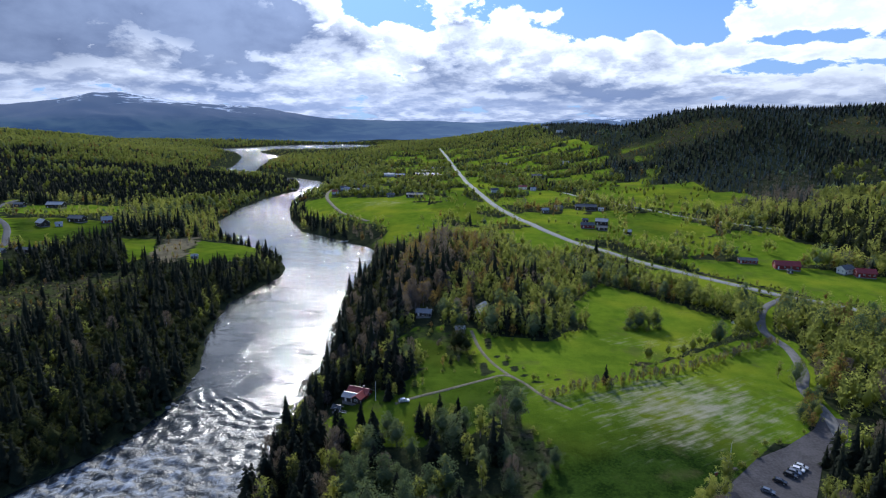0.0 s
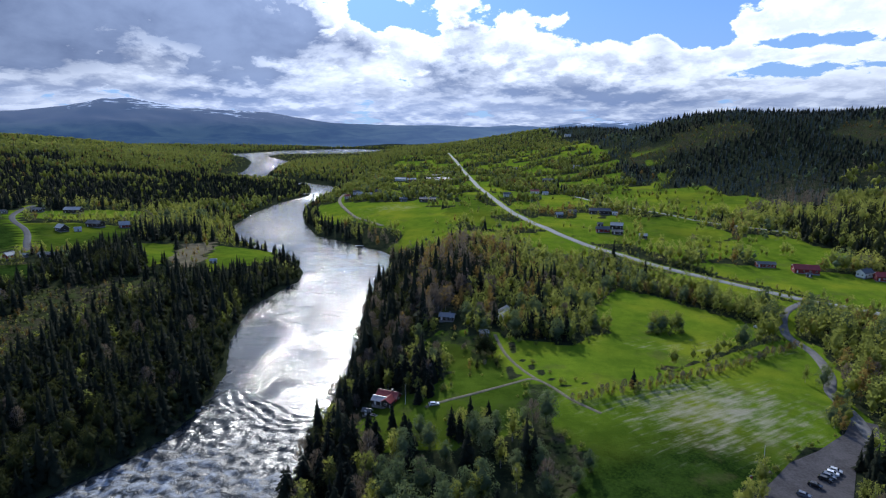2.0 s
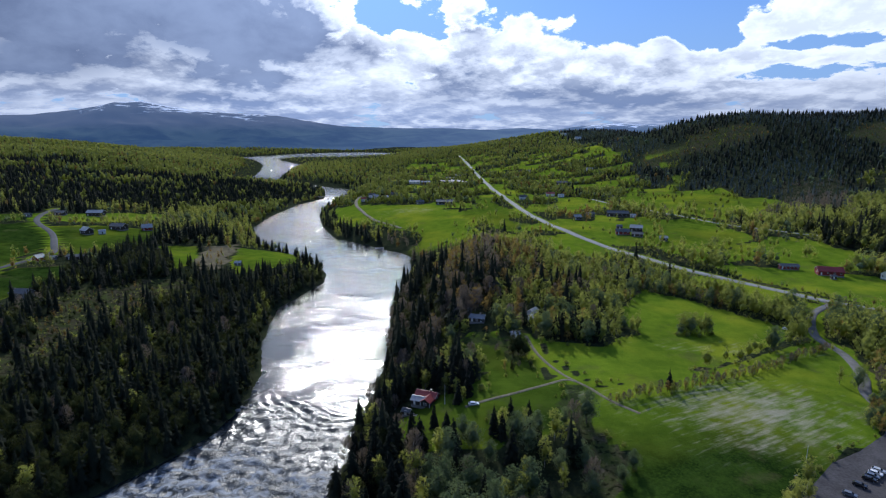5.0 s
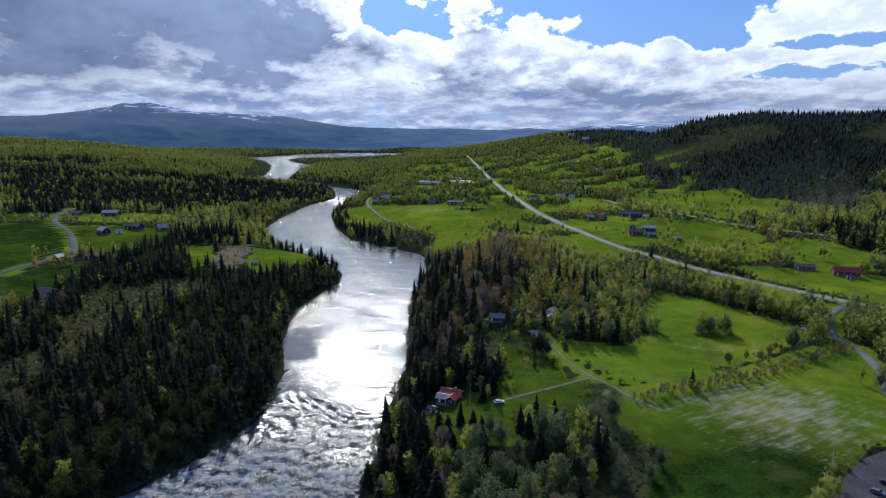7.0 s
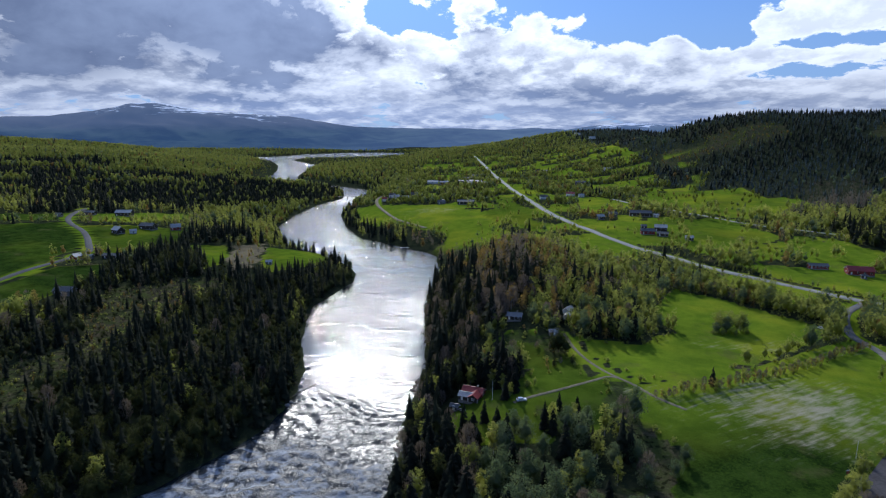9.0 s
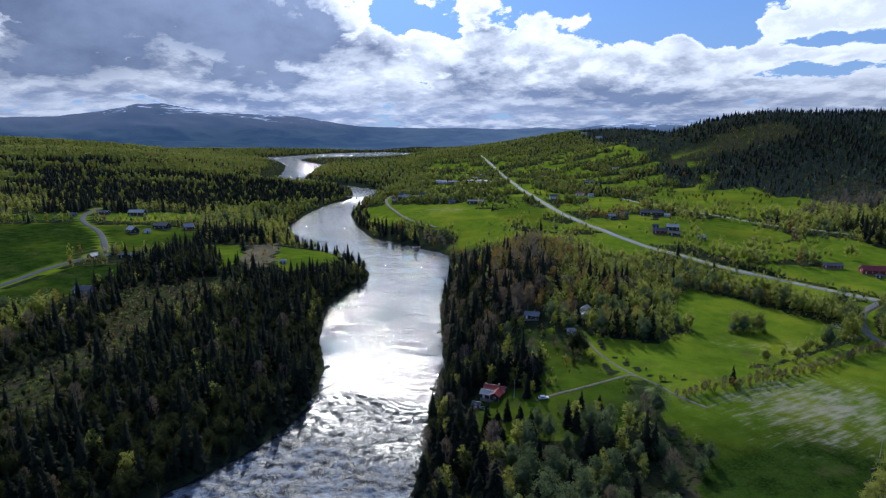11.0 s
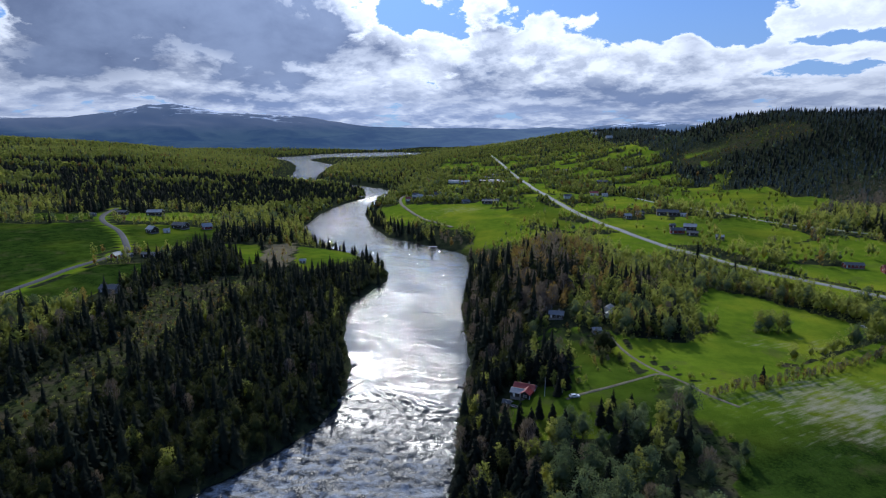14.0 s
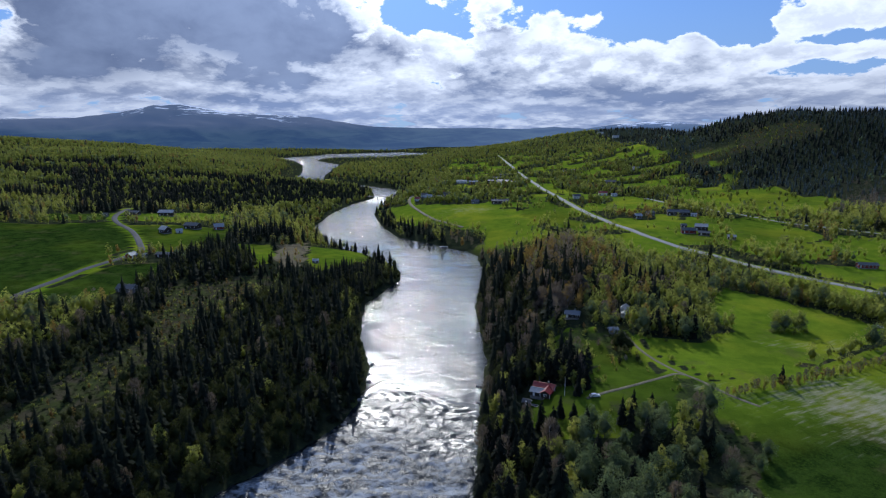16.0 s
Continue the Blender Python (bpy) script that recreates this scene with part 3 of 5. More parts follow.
attr = ground.data.attributes.new("lush_shade", "FLOAT", "POINT")
attr.data.foreach_set("value", lush_shade_at(GX, GY).astype(np.float32).ravel())

# ---- river and lake ----
wx_lines, wy_lines = spread(-1400, -185, -40, 300, 1.1, 1.05), spread(-300, 150, 300, 3400, 1.1, 1.02)
WX, WY = np.meshgrid(wx_lines, wy_lines)
wd, _ = shore(WX, WY)
brink = WY + 0.38 * (WX + 97) + 3.5 * wobble(WX, WY, 9, 41)
rapid = np.maximum((0.5 * ramp(250, 232, brink) + 0.5 * ramp(222, 180, brink)) * ramp(0.5, -4, wd) ** 0.5, 0.55 * np.exp(-((WY - 1040) / 60) ** 2)) * (WY < 1200)
rapid = np.clip(rapid + 0.16 * ramp(1000, 300, WY) * ramp(0.1, 0.8, wobble(WX, WY, 30, 3)), 0, 1)
wave = 0.62 * wobble(WX * 0.8, WY * 1.5, 3.0, 11) + 0.34 * wobble(WX, WY * 1.4, 1.5, 12)
standing = 0.42 * np.sin((brink - 0.016 * (WX + 90) ** 2) * 1.3) * np.exp(-((brink - 237) / 9) ** 2) * ramp(-2, -10, wd)
WZ = water_level(WX, WY) + wave * rapid * (WY < 320) + standing
w, h = len(wx_lines), len(wy_lines)
corner = (np.arange(h - 1)[:, None] * w + np.arange(w - 1)).ravel()
near_water = wd.ravel()[corner] < 40 + 0.03 * WY.ravel()[corner]
corner = corner[near_water]
river = new("water", mesh_of("water", np.stack([WX, WY, WZ], -1).reshape(-1, 3), np.stack([corner, corner + 1, corner + w + 1, corner + w], -1), water_mat, True))
tagged(river, "wide river with white rapids, calm and bright farther up to a lake", "river", kind="structure")
attr = river.data.attributes.new("rapid", "FLOAT", "POINT")
attr.data.foreach_set("value", rapid.astype(np.float32).ravel())


# ---- roads ----
def ribbon(name, line, half, mat, lift=0.12):
    """A road laid along a line over the ground, cambered, with a thickness."""
    pts = [Vector((x, y, 0)) for x, y in line]
    dense = []
    for i in range(len(pts) - 1):
        p0, p1, p2, p3 = pts[max(i - 1, 0)], pts[i], pts[i + 1], pts[min(i + 2, len(pts) - 1)]
        steps = max(4, int((p2 - p1).length / 5))
        for j in range(steps):
            t = j / steps
            dense.append(0.5 * (2 * p1 + (p2 - p0) * t + (2 * p0 - 5 * p1 + 4 * p2 - p3) * t * t + (3 * p1 - p0 - 3 * p2 + p3) * t ** 3))
    dense.append(pts[-1])
    verts, faces = [], []
    offs = ((-half - 0.5, -0.6), (-half, 0.0), (-half * 0.3, 0.05), (half * 0.3, 0.05), (half, 0.0), (half + 0.5, -0.6))
    for i, p in enumerate(dense):
        q = dense[min(i + 1, len(dense) - 1)] - dense[max(i - 1, 0)]
        side = Vector((q.y, -q.x, 0)).normalized()
        sides = [p + side * o for o, _ in offs]
        top = max(float(land(s.x, s.y)) for s in sides) + lift
        verts += [(s.x, s.y, top + dz) for s, (_, dz) in zip(sides, offs)]
        if i:
            a = 6 * (i - 1)
            faces += [(a + k, a + k + 1, a + k + 7, a + k + 6) for k in range(5)]
    ob = new(name, mesh_of(name, verts, faces, mat, True))
    return ob


tagged(ribbon("road", MAIN_ROAD, 3.6, asphalt), "pale grey two-lane asphalt road through the valley", "road", kind="structure")
tagged(ribbon("road", SIDE_ROAD, 2.4, asphalt), "narrow pale side road up to the farms", "road", kind="structure")
tagged(ribbon("road", LANE, 2.4, lane_gravel), "grey gravel lane between trees to a parking place", "road", kind="structure")
tagged(ribbon("road", LEFT_ROAD, 2.6, lane_asphalt), "grey lane between green fields", "road", kind="structure")
tagged(ribbon("road", POINT_ROAD, 2.0, dirt_track), "pale curving road along the river bend", "road", kind="structure")
tagged(ribbon("track", TRACK, 0.8, dirt_track, 0.05), "pale dirt track across the meadow to the cabin", "track", kind="structure")
tagged(ribbon("track", TRACK_UP, 0.8, dirt_track, 0.05), "pale dirt track along the field edge", "track", kind="structure")
bm = bmesh.new()
outline = [bm.verts.new((x, y, float(land(x, y)) + 0.25)) for x, y in PARKING]
top = bm.faces.new(outline)
bmesh.ops.triangulate(bm, faces=[top])
bmesh.ops.subdivide_edges(bm, edges=bm.edges[:], cuts=5, use_grid_fill=True)
for v in bm.verts:
    v.co.z = float(land(v.co.x, v.co.y)) + 0.16
me = bpy.data.meshes.new("parking")
bm.to_mesh(me)
bm.free()
me.materials.append(gravel)
tagged(new("parking", me), "grey gravel parking place beside the field", "parking place", kind="structure")

# ---- far mountains round the lake ----
ridge_az = np.radians([-75, -55, -42, -37, -33.5, -31, -29, -27.5, -25, -22, -18, -15, -12, -8, -3, 2, 5, 8, 10.5, 14, 17, 20, 26, 40, 75])
ridge_el = np.radians([1.0, 1.2, 1.05, 1.1, 1.55, 2.2, 2.35, 2.05, 1.6, 1.5, 1.2, 0.75, 0.25, 0.15, 0.12, -0.02, 0.15, -0.02, 0.35, 0.55, 0.35, 0.1, 0.3, 0.8, 1.0])
ma, mr = np.radians(np.arange(-75, 75.1, 0.3)), np.linspace(3350, 4870, 46)
MA, MR = np.meshgrid(ma, mr)
k = (MR - 3350) / 1380
rise = np.where(k < 1, 0.16 * ramp(0, 0.25, k) + 0.84 * ramp(0.15, 1.0, k), 1 - 0.2 * (k - 1) / 0.1)
MX, MY = MR * np.sin(MA) - 35, MR * np.cos(MA)
top = 125 + 4730 * np.tan(np.interp(MA, ridge_az, ridge_el)) + 2.0 * wobble(MA * 3000, MA * 0, 26, 3)
MZ = 8 + (top - 8) * rise + 16 * wobble(MX, MY, 150, 5) * np.sin(np.pi * np.clip(k, 0, 1)) + 6 * wobble(MX, MY, 50, 6) * np.sin(np.pi * np.clip(k, 0, 1))
w, h = len(ma), len(mr)
corner = (np.arange(h - 1)[:, None] * w + np.arange(w - 1)).ravel()
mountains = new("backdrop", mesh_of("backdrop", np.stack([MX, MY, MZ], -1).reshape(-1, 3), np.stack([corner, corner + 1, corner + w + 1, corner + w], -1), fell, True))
snow = mountains.data.attributes.new("snow", "FLOAT", "POINT")
gullies = ramp(0.45, 0.95, k) * np.interp(np.degrees(MA), [-60, -45, -42, -37, -34, -30, -26, -20, -15, -10, -4, 3, 6, 9, 11, 15, 18, 22, 60], [0.8, 0.8, 0.7, 0.2, 0.5, 0.85, 0.85, 0.75, 0.45, 0.3, 0.35, 0.3, 0.4, 0.4, 0.7, 0.85, 0.7, 0.4, 0.6])
snow.data.foreach_set("value", gullies.astype(np.float32).ravel())
tagged(mountains, "far mountains, hazed blue by a glow of their own, with patches of old snow", "mountains", kind="structure")

# ---- trees: a few of each kind, then set out over the land ----
def spruce_crown(rng, tall, rows, around):
    """Drooping boughs in whorls, each a folded blade; returns vertices and triangles."""
    verts, tris = [], []
    wide = tall * rng.uniform(0.19, 0.26)
    for i in range(rows):
        f = i / (rows - 1)
        z = tall * (0.06 + 0.90 * f ** 0.92)
        reach = wide * (1 - f) ** 0.72 + 0.16
        for j in range(max(4, int(around * (1 - 0.45 * f)))):
            a = rng.uniform(0, 6.283)
            r = reach * rng.uniform(0.65, 1.18)
            s, c = math.sin(a), math.cos(a)
            half = r * rng.uniform(0.26, 0.42) + 0.08
            drop = r * rng.uniform(0.22, 0.55)
            b = len(verts)
            zz = z + rng.uniform(-0.5, 0.5) * tall / rows
            verts += [(0, 0, zz + 0.25 * r), (c * r * 0.6 - s * half, s * r * 0.6 + c * half, zz - drop * 0.5), (c * r * 0.62, s * r * 0.62, zz + 0.04 * r), (c * r * 0.6 + s * half, s * r * 0.6 - c * half, zz - drop * 0.5), (c * r, s * r, zz - drop)]
            tris += [(b, b + 1, b + 2), (b, b + 2, b + 3), (b + 1, b + 4, b + 2), (b + 2, b + 4, b + 3)] if around > 6 else [(b, b + 1, b + 4), (b, b + 4, b + 3)]
    b = len(verts)
    verts += [(0.10, 0, tall * 0.93), (-0.05, 0.09, tall * 0.93), (-0.05, -0.09, tall * 0.93), (0, 0, tall)]
    tris += [(b, b + 1, b + 3), (b + 1, b + 2, b + 3), (b + 2, b, b + 3)]
    return np.array(verts), np.array(tris)


def cone_crown(rng, tall, tiers, rows, around):
    """A spruce farther off: a dark jagged core in tiers, with boughs round it where rows is not 0."""
    pieces = []
    for i in range(tiers):
        z0, z1 = tall * (0.04 + 0.5 * i / tiers), tall * (1.0 if i == tiers - 1 else 0.62 + 0.25 * i / tiers)
        reach = tall * rng.uniform(0.17, 0.23) * (1 - 0.55 * i / tiers) * (0.72 if rows else 1.0)
        turn = rng.uniform(0, 6.283)
        ring = [(reach * rng.uniform(0.7, 1.25) * math.cos(turn + 6.283 * k / 5), reach * rng.uniform(0.7, 1.25) * math.sin(turn + 6.283 * k / 5), z0 + rng.uniform(-0.05, 0.05) * tall) for k in range(5)]
        pieces.append((np.array(ring + [(rng.uniform(-0.1, 0.1), rng.uniform(-0.1, 0.1), z1)]), np.array([(k, (k + 1) % 5, 5) for k in range(5)])))
    if rows:
        pieces.append(spruce_crown(rng, tall, rows, around))
    return joined(pieces)


def ball(rng, centre, size, fine):
    """One uneven lobe of a crown: a rough closed lump."""
    bm = bmesh.new()
    if fine:
        bmesh.ops.create_icosphere(bm, subdivisions=1, radius=1.0)
    else:
        for x, y, z in ((1, 0, 0), (0, 1, 0), (-1, 0, 0), (0, -1, 0), (0, 0, 1), (0, 0, -1)):
            bm.verts.new((x, y, z))
        bm.verts.ensure_lookup_table()
        for i in range(4):
            for k in (4, 5):
                bm.faces.new([bm.verts[j] for j in ((i, (i + 1) % 4, 4) if k == 4 else ((i + 1) % 4, i, 5))])
    bm.verts.index_update()
    verts = np.array([tuple(v.co) for v in bm.verts])
    tris = np.array([[v.index for v in f.verts] for f in bm.faces])
    bm.free()
    a = rng.uniform(0, 6.283)
    turn = np.array([[math.cos(a), -math.sin(a), 0], [math.sin(a), math.cos(a), 0], [0, 0, 1]])
    verts = verts @ turn * np.array([[rng.uniform(0.74, 1.26) if fine else rng.uniform(0.72, 1.25)] for _ in verts]) * size * np.array([1, 1, rng.uniform(0.95, 1.45)])
    return verts + np.array(centre), tris


def tuft_crown(rng, tall, wide, base, tufts, leaves, size, core=0.55):
    """A crown of loose sprays of leaves round a small dark heart, egg-shaped and ragged."""
    v, f = ball(rng, (0, 0, 0), 1.0, False)
    pieces = [(v * np.array([wide * 0.5 * core, wide * 0.5 * core, (tall - base) * 0.5 * core * 0.8]) + np.array([0, 0, base + (tall - base) * 0.44]), f)]
    verts, tris = [], []
    for i in range(tufts):
        f = (i + rng.uniform(0.1, 0.9)) / tufts
        a = i * 2.4 + rng.uniform(-0.6, 0.6)
        body = math.sin(math.pi * min(1, 0.14 + 0.82 * f)) ** 0.75
        d = wide * 0.5 * body * rng.uniform(0.3, 0.85)
        centre = Vector((d * math.cos(a), d * math.sin(a), base + (tall - base) * (0.05 + 0.90 * f)))
        reach = wide * rng.uniform(0.14, 0.25) * (0.6 + 0.4 * body)
        for j in range(leaves):
            out = Vector((rng.gauss(0, 1), rng.gauss(0, 1), rng.gauss(0.1, 1))).normalized()
            p = centre + out * reach * rng.uniform(0.3, 1.15)
            u = Vector((rng.gauss(0, 1), rng.gauss(0, 1), rng.gauss(0, 0.7))).normalized()
            w = u.cross(Vector((rng.gauss(0, 1), rng.gauss(0, 1), rng.gauss(0, 1)))).normalized()
            s = size * rng.uniform(0.6, 1.3)
            b = len(verts)
            verts += [tuple(p - u * s), tuple(p + u * s * 0.9), tuple(p + w * s * 1.3)]
            tris.append((b, b + 1, b + 2))
    return joined(pieces + [(np.array(verts), np.array(tris))])


def twig_crown(rng, tall, wide, count):
    """A bare crown: fine upward sprays of twigs."""
    verts, tris = [], []
    for i in range(count):
        f = rng.uniform(0.22, 0.95)
        a = rng.uniform(0, 6.283)
        r = wide * 0.5 * math.sin(math.pi * min(1, f * 0.95)) * rng.uniform(0.3, 1.0)
        p = Vector((r * math.cos(a), r * math.sin(a), tall * f))
        way = Vector((math.cos(a) * 0.5, math.sin(a) * 0.5, rng.uniform(0.7, 1.6))).normalized()
        side = way.cross(Vector((rng.gauss(0, 1), rng.gauss(0, 1), rng.gauss(0, 1)))).normalized()
        s = tall * rng.uniform(0.04, 0.08)
        b = len(verts)
        verts += [tuple(p - way * s), tuple(p + way * s + side * s * 0.15), tuple(p + way * s * 0.9 - side * s * 0.15), tuple(p + way * s * 0.3 + side * s * 0.7), tuple(p + way * s * 0.45 + side * s * 0.55)]
        tris += [(b, b + 1, b + 2), (b, b + 3, b + 4)]
    return np.array(verts), np.array(tris)


def rod(a, b, ra, rb, sides=6):
    """A tapered round bar between two points."""
    a, b = Vector(a), Vector(b)
    turn = (b - a).to_track_quat("Z", "Y")
    verts = [a + turn @ Vector((ra * math.cos(6.2832 * i / sides), ra * math.sin(6.2832 * i / sides), 0)) for i in range(sides)]
    verts += [b + turn @ Vector((rb * math.cos(6.2832 * i / sides), rb * math.sin(6.2832 * i / sides), 0)) for i in range(sides)]
    tris = []
    for i in range(sides):
        j = (i + 1) % sides
        tris += [(i, j, sides + j), (i, sides + j, sides + i)]
    return np.array([tuple(v) for v in verts]), np.array(tris)


def joined(pieces):
    verts, tris, at = [], [], 0
    for v, f in pieces:
        verts.append(v)
        tris.append(f + at)
        at += len(v)
    return np.concatenate(verts), np.concatenate(tris)


def limbs(rng, tall, wide, base, count, thick):
    """A trunk that tapers, with limbs that fork off it."""
    lean = Vector((rng.uniform(-0.04, 0.04) * tall, rng.uniform(-0.04, 0.04) * tall, 0))
    pieces = [rod((0, 0, -0.5), lean * 0.4 + Vector((0, 0, tall * 0.45)), thick, thick * 0.6), rod(lean * 0.4 + Vector((0, 0, tall * 0.45)), lean + Vector((0, 0, tall * 0.9)), thick * 0.6, thick * 0.12)]
    for i in range(count):
        f = rng.uniform(0.25, 0.75)
        a = rng.uniform(0, 6.283)
        s = lean * f + Vector((0, 0, max(base * 0.8, tall * f)))
        e = s + Vector((math.cos(a), math.sin(a), rng.uniform(0.5, 1.1))) * wide * rng.uniform(0.22, 0.36)
        pieces.append(rod(s, e, thick * 0.35, thick * 0.07, 4))
    return joined(pieces)


def tree_thing(name, crown, crown_mat, trunk, trunk_mat, label, category, group):
    """A single tree: trunk and crown under an Empty at its foot; the pattern stands far below and is removed at the end."""
    ob = new(name)
    for part_name, (v, f), mat in (("trunk", trunk, trunk_mat), ("crown", crown, crown_mat)):
        child = new(part_name, mesh_of(name + "_" + part_name, v, f, mat, True))
        child.parent = ob
    return tagged(ob, label, category, group)


rng = random.Random(7)
PATTERN = {"spruce": [], "birch": [], "willow": [], "bare": [], "bud": [], "shrub": [], "alder": [], "pine": []}
for i in range(6):
    tall = rng.uniform(14, 19)
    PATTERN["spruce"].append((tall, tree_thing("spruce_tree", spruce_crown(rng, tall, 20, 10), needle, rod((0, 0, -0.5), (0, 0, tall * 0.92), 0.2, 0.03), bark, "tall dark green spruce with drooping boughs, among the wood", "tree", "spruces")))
for i in range(5):
    tall, wide = rng.uniform(9, 12), rng.uniform(5, 6.5)
    PATTERN["birch"].append((tall, tree_thing("birch_tree", tuft_crown(rng, tall, wide, tall * 0.14, 18, 44, 0.23, 0.5), leaf_fresh, limbs(rng, tall, wide, tall * 0.25, 6, 0.16), bark_pale, "birch in fresh yellow-green spring leaf", "tree", "birches")))
for i in range(4):
    tall, wide = rng.uniform(10, 12), rng.uniform(8, 9.5)
    PATTERN["willow"].append((tall, tree_thing("willow_tree", tuft_crown(rng, tall, wide, tall * 0.05, 28, 50, 0.26, 0.66), leaf_pale, limbs(rng, tall, wide, tall * 0.2, 6, 0.2), bark, "broad willow in pale grey-green leaf", "tree", "willows")))
for i in range(3):
    tall, wide = rng.uniform(9, 12), rng.uniform(5.5, 7)
    PATTERN["bare"].append((tall, tree_thing("bare_tree", twig_crown(rng, tall, wide, 300), twig, limbs(rng, tall, wide, tall * 0.25, 7, 0.13), bark_pale, "slim leafless tree with grey-mauve twigs", "tree", "leafless trees")))
for i in range(3):
    tall, wide = rng.uniform(8, 11), rng.uniform(4.5, 6)
    PATTERN["bud"].append((tall, tree_thing("budding_tree", tuft_crown(rng, tall, wide, tall * 0.13, 16, 40, 0.20, 0.4), leaf_bud, limbs(rng, tall, wide, tall * 0.22, 6, 0.14), bark, "tree in brown-green bud", "tree", "budding trees")))
for i in range(3):
    tall, wide = rng.uniform(9, 12), rng.uniform(6, 7.5)
    PATTERN["alder"].append((tall, tree_thing("alder_tree", tuft_crown(rng, tall, wide, tall * 0.06, 20, 40, 0.25, 0.7), leaf_shade_dark, limbs(rng, tall, wide, tall * 0.2, 6, 0.16), bark, "broad-leaved tree among the spruces, shade put into its dark olive leaves", "tree", "alders")))
for i in range(3):
    tall, wide = rng.uniform(3, 4.5), rng.uniform(4, 5.5)
    PATTERN["shrub"].append((tall, tree_thing("bush", tuft_crown(rng, tall, wide, 0.1, 9, 34, 0.17, 0.6), leaf_fresh, limbs(rng, tall, wide, 0.3, 8, 0.07), bark, "round bush in fresh green leaf at the meadow's edge", "bush", "bushes")))

# the same kinds with fewer leaves, for the woods that are too many to count
MID, FAR = {}, {}
for kind, far_mat in (("spruce", needle), ("birch", leaf_fresh), ("willow", leaf_pale), ("bare", twig), ("bud", leaf_bud), ("shrub", leaf_fresh), ("alder", leaf_shade_dark), ("pine", hazed_needle)):
    MID[kind], FAR[kind] = [], []
    for i in range(5):
        if kind == "spruce":
            MID[kind].append(cone_crown(rng, rng.uniform(12, 18), 2, 9, 5))
            FAR[kind].append(cone_crown(rng, rng.uniform(7, 11.5), 3, 0, 0))
        elif kind == "pine":
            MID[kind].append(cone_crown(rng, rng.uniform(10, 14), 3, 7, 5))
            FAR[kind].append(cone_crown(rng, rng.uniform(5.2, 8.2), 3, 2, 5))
        elif kind == "bare":
            tall = rng.uniform(9, 12)
            MID[kind].append(twig_crown(rng, tall, 5, 75))
            FAR[kind].append(twig_crown(rng, tall, 6, 14))
        else:
            tall = {"birch": 10.5, "willow": 9, "bud": 8.5, "shrub": 3.2, "alder": 10.0}[kind] * rng.uniform(0.85, 1.15)
            wide = {"birch": 5.8, "willow": 7.0, "bud": 5.2, "shrub": 4.6, "alder": 7.0}[kind]
            MID[kind].append(tuft_crown(rng, tall, wide, tall * 0.05, *((10, 12, 0.36) if kind != "shrub" else (5, 8, 0.32))))
            FAR[kind].append(tuft_crown(rng, tall, wide, tall * 0.02, 3, 7, 0.9, 0.78))
MAT = {"spruce": needle, "birch": leaf_fresh, "willow": leaf_pale, "bare": twig, "bud": leaf_bud, "shrub": leaf_fresh, "alder": leaf_shade_dark, "pine": hazed_needle}

# ---- where the woods stand ----
HOUSE_PLOTS = [(-42, 226, 13), (-52, 218, 5), (-46, 217, 7), (-18, 313, 9), (15, 331, 7), (2, 295, 5), (236, 472, 14), (260, 455, 17), (305, 445, 14), (150, 685, 20), (140, 590, 20), (163, 560, 8), (99, 662, 9), (118, 686, 8), (52, 832, 14), (100, 868, 16), (140, 1045, 16), (-58, 780, 18), (-92, 794, 9), (-50, 1090, 30), (-118, 1086, 22), (-165, 875, 26), (-404, 572, 24), (-374, 604, 13), (-347, 448, 15), (-368, 436, 10), (-319, 348, 19), (-222, 476, 11), (-475, 656, 26), (-21, 217, 7), (-33, 221, 3), (165, 334, 6)]
r = np.random.RandomState(11)


def sites(x0, x1, y0, y1, step):
    """Points strewn evenly over an oblong, inside the wedge of land that comes into view."""
    ax, ay = np.meshgrid(np.arange(x0, x1, step), np.arange(y0, y1, step))
    ax = (ax + r.uniform(-0.48, 0.48, ax.shape) * step).ravel()
    ay = (ay + r.uniform(-0.48, 0.48, ay.shape) * step).ravel()
    keep = (ax > -110 - 0.95 * ay) & (ax < 60 + 0.90 * ay)
    return ax[keep], ay[keep]


def free_of(x, y):
    """Land where a tree may stand: off water, roads, tracks and plots."""
    d, _ = shore(x, y)
    ok = d > np.where(y > 1230, 18.0, 2.0)
    for line, half in ROADS:
        ok &= off_line(x, y, line) > half + 2.2
    ok &= ~inside(x, y, PARKING)
    for px, py, pr in HOUSE_PLOTS:
        ok &= np.hypot(x - px, y - py) > pr
    return ok


